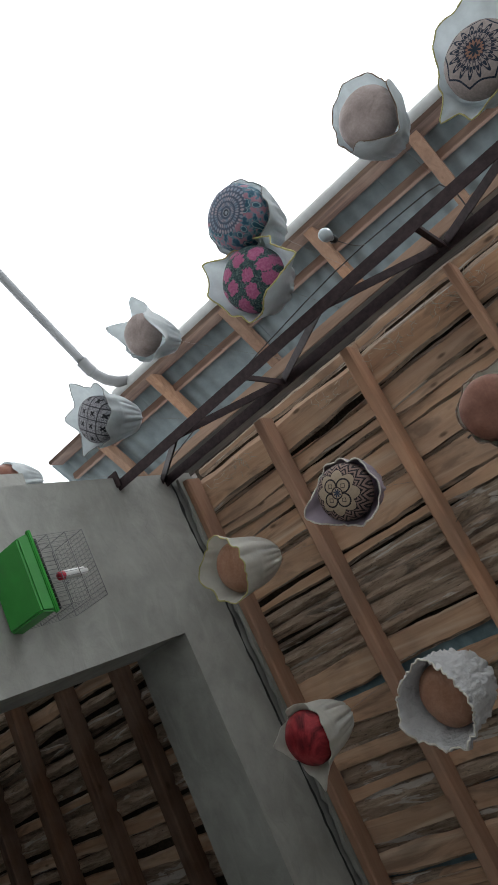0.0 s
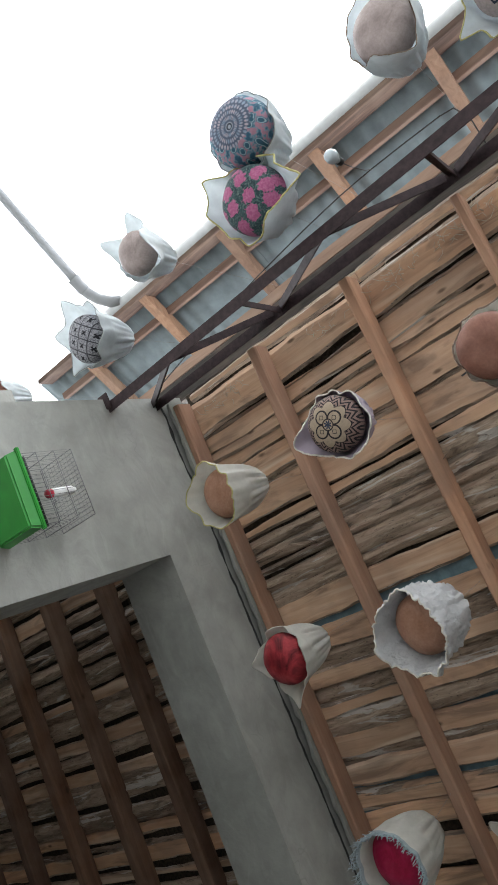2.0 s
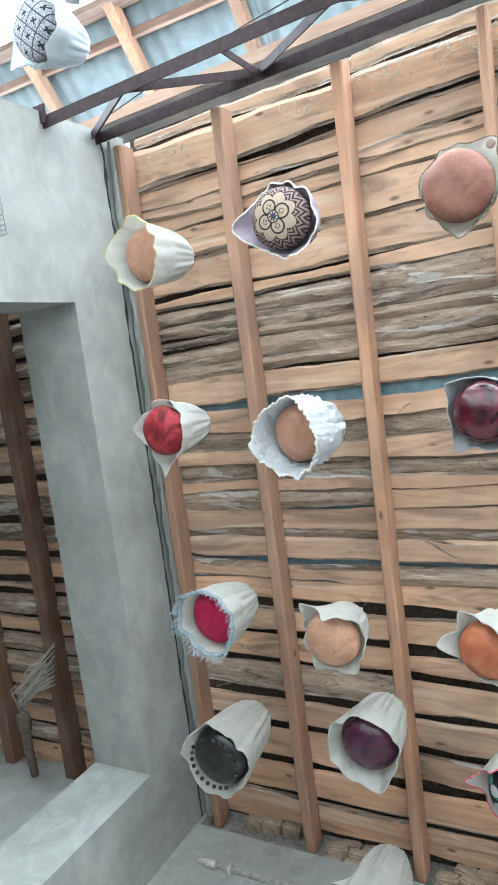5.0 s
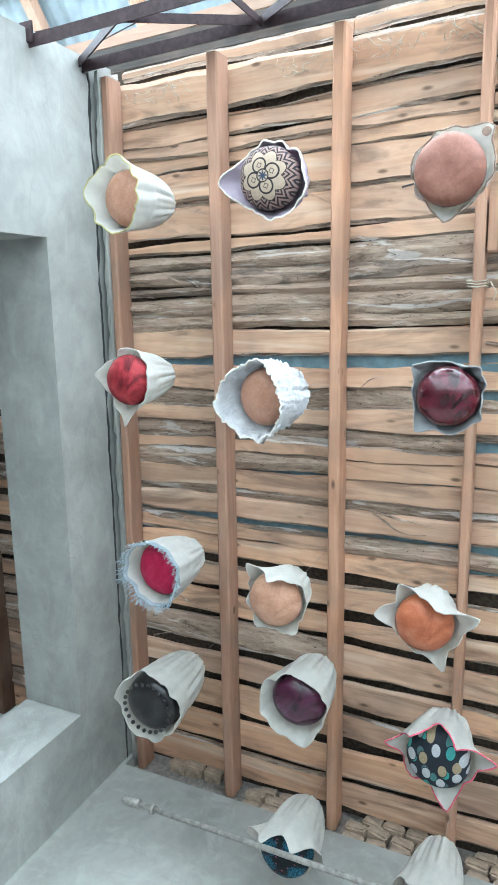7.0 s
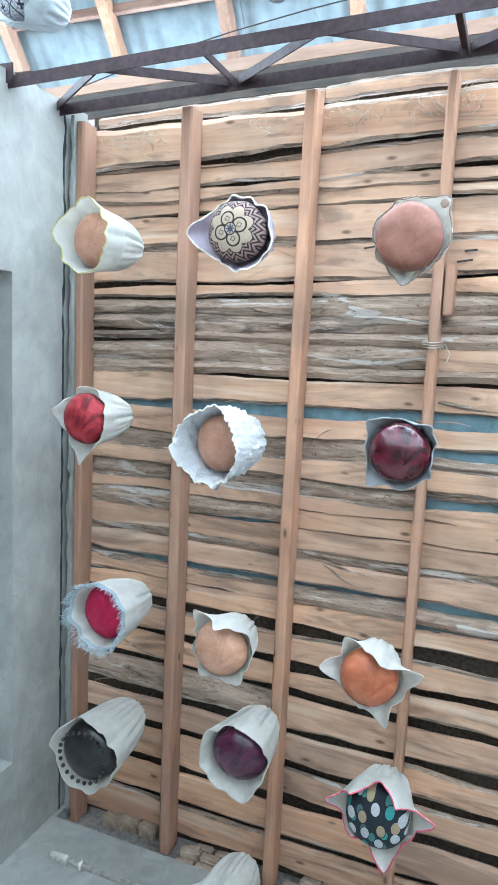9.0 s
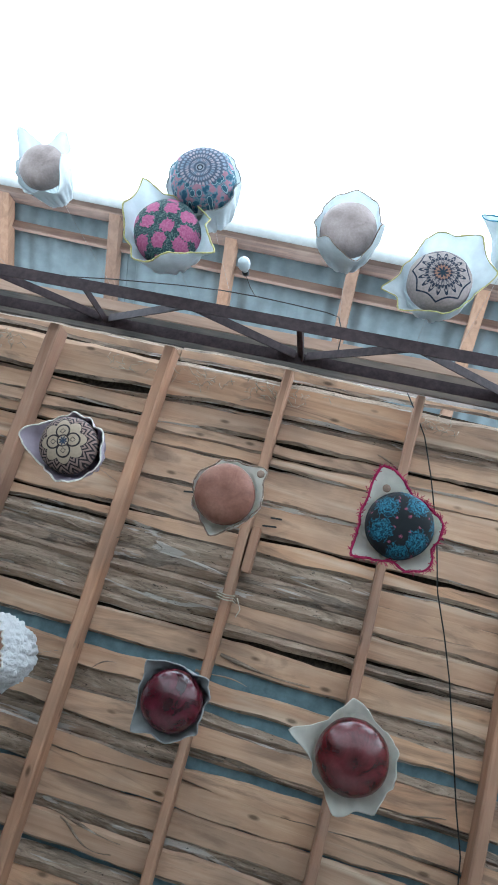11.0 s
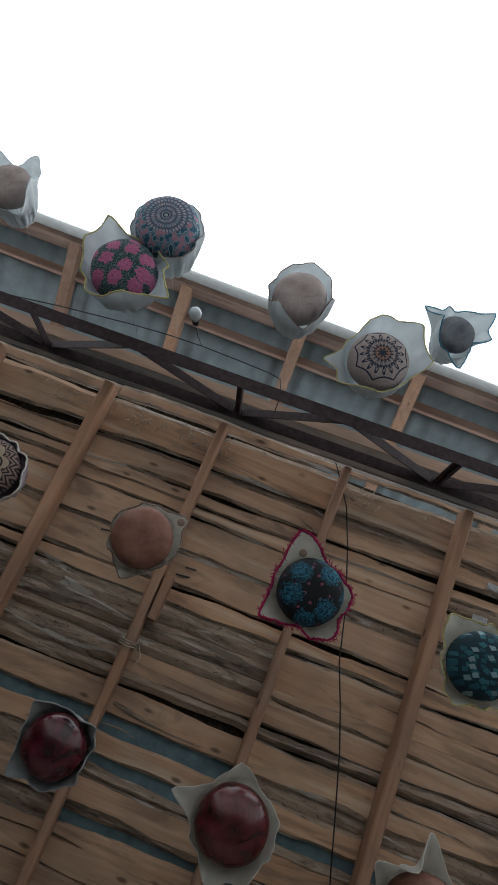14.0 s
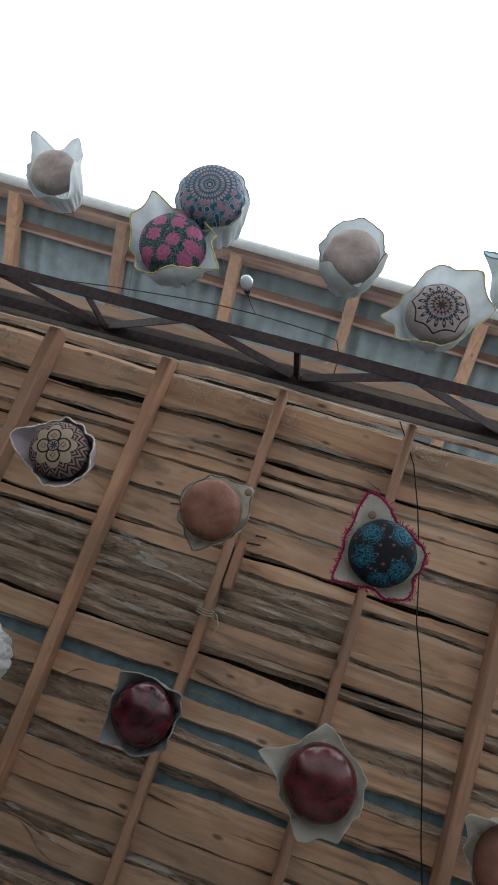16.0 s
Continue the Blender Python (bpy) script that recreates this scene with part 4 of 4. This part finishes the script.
        bm = lathe(bmesh.new(), [(0.002, -0.002), (0.011, -0.002), (0.0125, 0.0), (0.011, 0.002), (0.002, 0.002)], 16, Matrix.Translation((far * math.cos(a), far * math.sin(a), -drop * 0.6 - 0.012)))
        part("button", bm, M["t_brown"], ob, "small round brown button")
    top = tie_height(x, y) - z
    bm = tube(bmesh.new(), [tip - Vector((0, 0, 0.01)), tip + Vector((0.002, 0.001, 0.02)), Vector((tip.x, tip.y, top))], 0.0006, 5)
    part("hanging_line", bm, M["line"], ob)
    bm = tube(bmesh.new(), [tip + Vector((0.008 * math.cos(k), 0.008 * math.sin(k), -0.006 + 0.001 * k)) for k in range(12)], 0.0022, 5)
    part("tie", bm, M["line"], ob)
    return ob


wrapped_cap(-1.446, -0.348, "brown leather ball in white cotton with a yellow hem", "tan", 0.1, 0.125, [(195, 0.17, 34, 0.02), (275, 0.15, 22, 0.0), (95, 0.14, 25, 0.02), (10, 0.122, 40, 0.02)], 0.075, 0.16, (0, 10), "yellow", 0.004, seed=1)
wrapped_cap(-0.889, -0.356, "black and cream rosette-print ball in lilac cotton", "rosette", 0.098, 0.12, [(178, 0.2, 20, 0.02), (75, 0.155, 24, 0.035), (320, 0.125, 30, 0.02)], 0.05, 0.15, (0, 0), "cream", 0.005, "cloth_lilac", seed=2)
wrapped_cap(-0.358, -0.332, "brown leather ball in white cotton with a scalloped hem", "brown", 0.1, 0.118, [(315, 0.17, 17, -0.03), (95, 0.145, 12, 0.02), (200, 0.122, 30, 0.0)], 0.02, 0.15, (0, 0), "brown", 0.004, seed=3, eyelet=(315, 0.128))
wrapped_cap(0.176, -0.373, "teal rose-print ball in white cotton with crimson fringe", "teal", 0.106, 0.118, [(242, 0.2, 17, 0.02), (135, 0.185, 16, 0.02), (350, 0.135, 22, 0.0), (50, 0.16, 18, 0.0)], 0.05, 0.15, (0, 0), "crimson", 0.006, fringe=0.012, seed=4, eyelet=(240, 0.12))
wrapped_cap(0.718, -0.363, "teal patchwork-print ball in white cotton with yellow hem", "patch", 0.104, 0.118, [(222, 0.18, 15, 0.0), (268, 0.14, 14, 0.03), (30, 0.18, 16, 0.0), (110, 0.16, 16, 0)], 0.03, 0.15, (0, 0), "yellow", 0.004, seed=5)
wrapped_cap(-1.441, 0.277, "red velvet ball in folded white cotton", "red", 0.095, 0.12, [(98, 0.215, 15, 0.03), (188, 0.16, 22, 0.03), (262, 0.14, 18, 0.02), (8, 0.118, 30, 0.049), (48, 0.125, 14, 0.049)], 0.07, 0.18, (0, 6), seed=6)
wrapped_cap(-0.929, 0.322, "tan leather ball in a white lace cloth", "tan", 0.104, 0.14, [(172, 0.185, 42, 0.02), (78, 0.165, 24, 0.03), (355, 0.13, 48, 0.055)], 0.105, 0.16, (0, 8), "cream", 0.005, "lace", seed=7, fluffy=0.022)
wrapped_cap(-0.339, 0.288, "glossy maroon ball in a close grey cloth", "maroon", 0.094, 0.11, [(222, 0.145, 11, 0), (130, 0.15, 13, 0), (318, 0.136, 12, 0), (35, 0.128, 14, 0)], 0.02, 0.14, (0, 0), "grey", 0.003, "cloth_grey", seed=8)
wrapped_cap(0.191, 0.286, "glossy ruby-red ball in frilled white cotton", "ruby", 0.108, 0.13, [(186, 0.225, 11, 0.0), (258, 0.175, 12, 0), (95, 0.17, 14, 0), (55, 0.165, 10, 0), (20, 0.16, 10, 0), (335, 0.15, 12, 0)], 0.03, 0.15, (0, 0), seed=9)
wrapped_cap(0.731, 0.306, "reddish-brown ball in torn and folded white cotton", "brown", 0.11, 0.12, [(208, 0.2, 15, 0.03), (262, 0.225, 11, -0.02), (235, 0.118, 22, 0.06), (15, 0.165, 12, 0.0), (40, 0.16, 9, 0)], 0.03, 0.15, (0, 0), seed=10)
wrapped_cap(-1.369, 0.999, "crimson ball in white cotton with a blue-grey fringe", "crimson", 0.108, 0.125, [(195, 0.14, 40, 0.02), (100, 0.135, 30, 0.02), (335, 0.125, 50, 0.005)], 0.085, 0.16, (0, 8), "denim", 0.006, fringe=0.035, seed=11, band=2)
wrapped_cap(-0.883, 1.016, "peach leather ball in crumpled white cotton", "peach", 0.1, 0.12, [(232, 0.175, 15, 0.0), (325, 0.16, 18, 0.02), (120, 0.15, 20, 0.02), (60, 0.15, 16, 0.02), (280, 0.12, 30, 0.05)], 0.055, 0.15, (0, 3), seed=12)
wrapped_cap(-0.379, 1.003, "orange leather ball in pointed white cotton", "orange", 0.096, 0.12, [(182, 0.185, 15, 0.02), (345, 0.21, 14, 0.0), (68, 0.195, 14, 0.02), (238, 0.16, 14, 0.01), (295, 0.125, 30, 0.06)], 0.055, 0.15, (0, 0), seed=13)
wrapped_cap(0.154, 0.9, "grey ball in pointed white cotton", "grey", 0.1, 0.125, [(200, 0.17, 20, 0.02), (320, 0.17, 20, 0.0), (80, 0.16, 20, 0.02)], 0.05, 0.15, (0, 0), seed=14)
wrapped_cap(-1.437, 1.574, "black leather ball in a deep white cotton hood", "black", 0.124, 0.135, [(95, 0.145, 40, 0.02), (190, 0.145, 30, 0.02), (330, 0.136, 40, 0.0)], 0.075, 0.25, (0, 0), seed=15, gather=0.28, studs=22)
wrapped_cap(-0.821, 1.416, "purple glossy ball in a deep white cotton hood", "purple", 0.108, 0.125, [(175, 0.14, 40, 0.02), (70, 0.15, 25, 0.03), (340, 0.126, 40, 0.0)], 0.075, 0.2, (0, 0), seed=16, gather=0.28)
wrapped_cap(-0.317, 1.45, "dark oval-print ball in white cotton with a rose hem", "ovals", 0.106, 0.135, [(183, 0.2, 13, 0.02), (352, 0.215, 14, 0.01), (78, 0.22, 14, 0.03), (267, 0.16, 18, 0.02), (235, 0.135, 18, 0.05), (302, 0.135, 20, 0.05), (140, 0.15, 10, 0)], 0.065, 0.16, (0, 0), "rose", 0.004, seed=17)
wrapped_cap(-0.844, 2.0, "dark rose-print ball in pointed white cotton", "teal", 0.105, 0.13, [(190, 0.2, 18, 0.02), (345, 0.18, 20, 0.02), (90, 0.14, 26, 0), (240, 0.13, 24, 0.06), (300, 0.13, 24, 0.06)], 0.06, 0.2, (0, 0), seed=18, gather=0.28)
wrapped_cap(-0.322, 2.0, "beige ball in smooth white cotton", "beige", 0.1, 0.125, [(180, 0.15, 30, 0.02), (270, 0.126, 50, 0.06)], 0.06, 0.2, (0, 0), seed=19, gather=0.28)
# outside the roof edge, against the sky
wrapped_cap(0.132, -1.222, "cream and navy petal-print ball in white cotton", "burst", 0.116, 0.13, [(160, 0.2, 12, 0.0), (300, 0.21, 22, 0.04), (255, 0.175, 24, 0.03), (340, 0.18, 18, 0.01), (85, 0.135, 34, 0.04), (130, 0.17, 12, 0.0)], 0.06, 0.13, (0, 0), "yellow", 0.004, seed=20)
wrapped_cap(0.356, -1.438, "grey ball in ragged white cotton with blue hem", "grey", 0.075, 0.12, [(195, 0.18, 16, 0.03), (312, 0.2, 14, 0.04), (345, 0.18, 14, 0.0), (70, 0.18, 12, 0.02), (160, 0.122, 26, 0.06), (240, 0.15, 18, 0.0)], 0.055, 0.13, (0, 0), "blue", 0.004, seed=21)
wrapped_cap(-0.21, -1.349, "beige ball in white cotton with a frayed hem", "beige", 0.108, 0.122, [(270, 0.15, 40, 0.04), (20, 0.124, 26, 0.06), (110, 0.124, 26, 0.06), (67, 0.16, 14, 0.01)], 0.06, 0.17, (0, 0), "brown", 0.003, seed=22)
wrapped_cap(-0.833, -1.197, "dark green ball with pink roses in yellow-hemmed cotton", "pink", 0.13, 0.135, [(232, 0.235, 12, 0.04), (200, 0.19, 18, 0.03), (15, 0.2, 14, 0.0), (330, 0.16, 16, 0.01), (60, 0.15, 34, 0.055), (120, 0.16, 22, 0.02)], 0.06, 0.13, (0, 0), "yellow", 0.005, seed=23)
wrapped_cap(-0.768, -1.432, "blue-grey medallion-print ball in white cotton", "medallion", 0.131, 0.13, [], 0.02, 0.19, (0, 0), "grey", 0.003, seed=24, gather=0.28)
wrapped_cap(-1.38, -1.36, "beige ball in loose white cotton", "beige", 0.095, 0.13, [(224, 0.22, 13, 0.03), (290, 0.19, 14, 0.02), (10, 0.15, 28, 0.06), (45, 0.19, 14, 0.0), (100, 0.16, 20, 0.0)], 0.07, 0.15, (0, 0), seed=25)
wrapped_cap(-1.784, -1.212, "grey cross-print ball in loose white cotton", "crosses", 0.112, 0.13, [(258, 0.225, 15, 0.03), (212, 0.225, 18, 0.02), (155, 0.21, 13, 0.0), (38, 0.132, 44, 0.049), (310, 0.17, 18, 0.02)], 0.07, 0.17, (0, 6), "grey", 0.003, seed=26)
wrapped_cap(-2.5, -1.3, "brown leather ball in white cotton beside the wall", "brown", 0.1, 0.125, [(225, 0.15, 24, 0.0)], 0.04, 0.15, (0, 0), seed=27)

# ---------------------------------------------------------------- bird cage on the side wall
cage = empty("bird_cage", (WX, -0.56, 2.9), "small wire bird cage with green plastic tray, hung on the wall", "bird cage")
bm = bmesh.new()
cy, cx = 0.125, 0.2
lo = [(0.01, -cy, 0), (cx, -cy, 0), (cx, cy, 0), (0.01, cy, 0)]
hi = [(0.005, -cy - 0.012, 0.045), (cx + 0.012, -cy - 0.012, 0.045), (cx + 0.012, cy + 0.012, 0.045), (0.005, cy + 0.012, 0.045)]
a, b = [bm.verts.new(p) for p in lo], [bm.verts.new(p) for p in hi]
for j in range(4):
    bm.faces.new((a[j], a[(j + 1) % 4], b[(j + 1) % 4], b[j]))
bm.faces.new(a[::-1])
bm.faces.new(b)
bmesh.ops.recalc_face_normals(bm, faces=bm.faces)
bmesh.ops.bevel(bm, geom=list(bm.edges), offset=0.006, segments=2, affect="EDGES")
part("tray", bm, M["green"], cage, "bright green plastic tray", False)
bm = bmesh.new()
box(bm, (cx + 0.002, -cy - 0.018, 0.036), (cx + 0.018, cy + 0.018, 0.05), 0.003)
part("tray_lip", bm, M["green"], cage, "", False)
bm = bmesh.new()
top = 0.27
for i in range(17):
    yy = -cy + 2 * cy * i / 16
    tube(bm, [(0.012, yy, 0.045), (0.012, yy, top), (cx, yy, top), (cx, yy, 0.045)], 0.0008, 4)
for i in range(11):
    xx = 0.012 + (cx - 0.012) * i / 10
    tube(bm, [(xx, -cy, 0.045), (xx, -cy, top), (xx, cy, top), (xx, cy, 0.045)], 0.0008, 4)
for zz in (0.05, 0.12, 0.195, top):
    tube(bm, [(0.012, -cy, zz), (cx, -cy, zz), (cx, cy, zz), (0.012, cy, zz)], 0.0017, 5, True)
part("wire_frame", bm, M["cage_wire"], cage)
fe = part("feeder", lathe(bmesh.new(), [(0.004, 0.0), (0.016, 0.004), (0.016, 0.085), (0.01, 0.095), (0.01, 0.1)], 16, Matrix.Translation((cx - 0.02, 0.02, 0.14))), M["feeder"], cage, "white plastic water feeder")
part("feeder_cup", lathe(bmesh.new(), [(0.004, 0.01), (0.014, 0.012), (0.016, 0.03), (0.012, 0.034)], 16, Matrix.Translation((cx - 0.02, 0.02, 0.11))), M["red_plastic"], cage, "red feeder cup")
part("perch", tube(bmesh.new(), [(cx - 0.03, -cy, 0.09), (cx - 0.03, cy, 0.09)], 0.005, 8), M["cable"], cage)
part("hook", tube(bmesh.new(), [(-0.01, 0, top + 0.02), (0.02, 0, top + 0.02), (0.025, 0, top)], 0.002, 6), M["cage_wire"], cage)

# ---------------------------------------------------------------- bulb, wires, rod, broom
LAMP = Vector((-0.552, -1.187, 3.665))
bulb = empty("light_bulb", LAMP, "unlit frosted white light bulb hanging on a thin wire", "light bulb")
bulb.scale = (0.78, 0.78, 0.78)
part("glass", lathe(bmesh.new(), [(0.004, -0.045), (0.018, -0.041), (0.028, -0.028), (0.031, -0.01), (0.028, 0.01), (0.019, 0.028), (0.014, 0.04), (0.0135, 0.05)], 24), M["bulb"], bulb)
part("socket", lathe(bmesh.new(), [(0.014, 0.048), (0.017, 0.05), (0.017, 0.08), (0.008, 0.092), (0.004, 0.1)], 16), M["socket"], bulb)
part("flex", tube(bmesh.new(), [(0, 0, 0.095), (0.01, 0.0, 0.2), (0.008, -0.04, 0.36), (-0.005, -0.114, 0.533)], 0.0022, 6), M["wire"], bulb)


def strand(name, pts, r, material, label, category):
    return tagged(part(name, tube(bmesh.new(), pts, r, 6), material, None, label), category=category)


sag = [(-1.9, -1.07, 4.075), (-1.632, -1.133, 4.08), (-1.4, -1.18, 4.083), (-1.198, -1.212, 4.08), (-0.904, -1.252, 4.082), (-0.72, -1.268, 4.078), (-0.561, -1.276, 4.08), (-0.4, -1.276, 4.082), (-0.254, -1.272, 4.08), (-0.2, -1.263, 4.08), (-0.17, -1.2, 4.09), (-0.165, -1.07, 4.06)]
strand("lamp_wire", sag, 0.0028, M["wire"], "thin black twisted wire along the steel truss", "wire")
bpts = [(0.143, -0.984, 4.03), (0.2, -0.9, 4.035), (0.242, -0.824, 4.02), (0.299, -0.676, 4.03), (0.362, -0.467, 4.02), (0.408, -0.261, 4.025), (0.46, -0.12, 4.02), (0.507, 0.017, 4.03), (0.562, 0.234, 4.02), (0.611, 0.423, 4.025), (0.649, 0.553, 4.02), (0.68, 0.8, 4.04), (0.7, 1.2, 4.03)]
strand("ceiling_cable", bpts, 0.0026, M["cable"], "loose black cable running under the ceiling boards", "cable")

blk = box(bmesh.new(), (-0.305, -0.32, 4.012), (-0.272, -0.145, 4.089), 0.004)
tagged(part("wood_block", blk, M["beam"], None, "short orange wooden block nailed beside a beam", False), category="wood block")
bm = bmesh.new()
for k in range(3):
    y = -0.05 + 0.009 * k
    tube(bm, [(-0.362, y, 4.075), (-0.362, y, 3.996), (-0.33, y + 0.004, 3.992), (-0.298, y, 3.996), (-0.297, y + 0.006, 4.075)], 0.0025, 5)
tube(bm, [(-0.285, -0.045, 3.992), (-0.275, -0.03, 3.97), (-0.262, -0.01, 3.962), (-0.27, 0.02, 3.95)], 0.002, 5)
tagged(part("twine", bm, M["straw"], None, "pale twine wound round a wooden beam"), category="twine")


def peel(x, y, length, turn, wide, curl, seed):
    """A curl of loose bark or splinter under the boards."""
    rk = random.Random(seed)
    bm = bmesh.new()
    prev = None
    n = 10
    d = radians(turn)
    for i in range(n + 1):
        u = i / n
        px, py = x + math.cos(d) * length * u, y + math.sin(d) * length * u + 0.02 * math.sin(u * 4 + seed) * curl
        pz = PZ - 0.004 - 0.035 * curl * math.sin(u * math.pi * 0.9) ** 2
        w = wide * (1 - 0.75 * u) * (0.7 + 0.3 * math.sin(9 * u + seed))
        row = [bm.verts.new((px - math.sin(d) * s * w, py + math.cos(d) * s * w, pz + q)) for s, q in ((-1, 0.0), (0, -0.004), (1, 0.0), (0, 0.003))]
        if prev:
            for k in range(4):
                bm.faces.new((prev[k], prev[(k + 1) % 4], row[(k + 1) % 4], row[k]))
        prev = row
    bmesh.ops.recalc_face_normals(bm, faces=bm.faces)
    return tagged(part("bark_strip", bm, M["bark"], None, "loose curled strip of bark under the boards"), category="bark strip", group="loose bark strips")


for k, (x, y, le, tu, wi, cu) in enumerate(((-1.61, -0.1, 0.2, 12, 0.012, 0.7), (-1.5, -0.09, 0.16, 25, 0.016, 1.0), (-0.78, 0.352, 0.12, -22, 0.01, 0.8), (-0.62, 0.346, 0.16, 14, 0.009, 1.0), (-0.76, 0.845, 0.3, 4, 0.02, 0.5), (-0.7, 0.87, 0.22, 10, 0.014, 0.9), (-1.08, -0.164, 0.2, 8, 0.02, 0.4), (-0.94, -0.105, 0.22, -16, 0.012, 0.8), (-0.375, 0.233, 0.2, 6, 0.012, 0.6), (-1.78, 1.6, 0.3, -12, 0.012, 0.9), (-1.7, 1.36, 0.25, 8, 0.012, 0.8), (0.09, -0.72, 0.12, 15, 0.01, 0.3), (-0.3, 0.17, 0.35, 3, 0.022, 0.4), (0.3, 0.5, 0.3, -4, 0.014, 0.5), (0.75, 0.12, 0.3, 5, 0.014, 0.5))):
    peel(x, y, le, tu, wi * 0.5, cu, k)

for x0, y0, w, h, a in ((0.918, -0.757, 0.1, 0.026, 2), (0.872, -0.622, 0.06, 0.022, -4)):
    bm = box(bmesh.new(), (-w / 2, -h / 2, 0), (w / 2, h / 2, 0.0015))
    ob = part("paper_scrap", bm, M["lace"], None, "pale scrap of printed paper stuck to the boards", False)
    ob.matrix_basis = pose(x0, y0, PZ - 0.005, 0, 0, a)
    tagged(ob, category="paper scrap", group="paper scraps")

for x0, y0, le, tu in ((-0.25, -0.342, 0.056, -8), (-0.232, -0.378, 0.045, -5), (-0.59, -0.393, 0.055, -10)):
    bm = box(bmesh.new(), (-le / 2, -0.0035, 0), (le / 2, 0.0035, 0.002), 0.0009)
    ob = part("dark_splinter", bm, M["socket"], None, "short dark splinter stuck to the boards", False)
    ob.matrix_basis = pose(x0, y0, PZ - 0.006, 0, 0, tu)
    tagged(ob, category="splinter", group="dark splinters")

bm = bmesh.new()
rs = random.Random(8)
for k in range(130):
    x = rs.choice((-0.68, -0.42, -1.6, -0.3, 0.3, 0.6, -1.0)) + rs.gauss(0, 0.06)
    y = edge_y(x) + rs.uniform(0.05, 0.11)
    a, le = rs.uniform(0, math.tau), rs.uniform(0.02, 0.06)
    tube(bm, [(x, y, PZ + 0.01), (x + le * 0.5 * math.cos(a), y + le * 0.4 * math.sin(a), PZ - 0.01), (x + le * math.cos(a + 0.5), y + le * 0.8 * math.sin(a + 0.5), PZ - rs.uniform(-0.01, 0.03))], 0.0012, 4)
tagged(part("straw_tufts", bm, M["straw"], None, "dry straw poking out between the first boards", kind="stuff"), category="straw")

rod = empty("curtain_rod", (-1.45, 1.9, 3.38), "worn galvanised rod spanning in front of the plastered wall", "rod")
part("shaft", tube(bmesh.new(), [(0.0, 0, 0), (1.5, 0.0, 0.006), (3.0, 0, 0.0), (4.46, 0, 0)], 0.0105, 12), M["rod"], rod)
part("end_cap", lathe(bmesh.new(), [(0.006, -0.03), (0.013, -0.028), (0.017, 0.0), (0.019, 0.045), (0.015, 0.05)], 12, pose(0, 0, 0, 0, 90, 0)), M["rod"], rod)
part("collar", lathe(bmesh.new(), [(0.013, 0), (0.019, 0.001), (0.019, 0.012), (0.013, 0.013)], 12, pose(0.1, 0, 0, 0, 90, 0)), M["rod"], rod)

hank = empty("rope_hank", (-3.02, 1.9, 3.95), "loose hank of pale rope strung between the old beams", "rope")
rb = random.Random(3)
for k in range(18):
    u = k / 17
    x0, y0 = 0.3 - 0.02 * rb.random() - 0.05 * u, -0.46 + 0.24 * u
    bulge = rb.uniform(-0.09, 0.05) * (1 - u)
    pts = [(x0, y0, 0.045), (0.22 - 0.06 * u + bulge * 0.5, -0.36 + 0.17 * u, 0.0 - 0.05 * rb.random()), (0.08 + bulge, -0.2 + 0.08 * u, -0.03 - 0.05 * rb.random()), (0.0 + 0.02 * rb.random(), -0.05, -0.01), (0.0, 0.04, 0.01)]
    part("strand", tube(bmesh.new(), pts, 0.0042, 6), M["bristle"], hank)
part("knot", lathe(bmesh.new(), [(0.018, -0.06), (0.034, -0.05), (0.04, 0.0), (0.034, 0.05), (0.02, 0.06)], 14, pose(0.0, 0.02, 0.0, 90, 0, 0)), M["straw_dark"], hank, "brown wound knot")
part("tail", tube(bmesh.new(), [(0.0, 0.05, 0.0), (-0.01, 0.2, 0.005), (0.0, 0.352, 0.01)], [0.03, 0.026, 0.022], 10), M["straw_dark"], hank, "brown wound rope end")

# ---------------------------------------------------------------- rubble bricks between the beam ends
brick_mesh = []
for k in range(6):
    bm = bmesh.new()
    box(bm, (-0.046, 0, -0.028), (0.046, 0.09, 0.028), 0.008)
    for v in bm.verts:
        v.co += Vector([0.006 * noise.noise(v.co * 25 + Vector((k * 7, q * 3, 0))) for q in range(3)])
    me = bpy.data.meshes.new("brick")
    bm.to_mesh(me)
    bm.free()
    me.materials.append(M["brick"])
    brick_mesh.append(me)
holder = bpy.data.objects["wall_north_mortar"]
rk = random.Random(5)
for row in range(3):
    x = WX + 0.06 + 0.04 * row
    while x < 2.2:
        if not any(abs(x - bx) < 0.085 for bx in BEAM_X) and not (x < -1.4 and row < 2):
            ob = new("brick", brick_mesh[rk.randrange(6)])
            ob.matrix_basis = pose(x, FY + 0.004 + rk.uniform(0, 0.03), 3.965 + row * 0.06 + rk.uniform(-0.006, 0.006), rk.uniform(-6, 6), rk.uniform(-8, 8), rk.uniform(-8, 8))
            ob.parent = holder
        x += rk.uniform(0.092, 0.108)
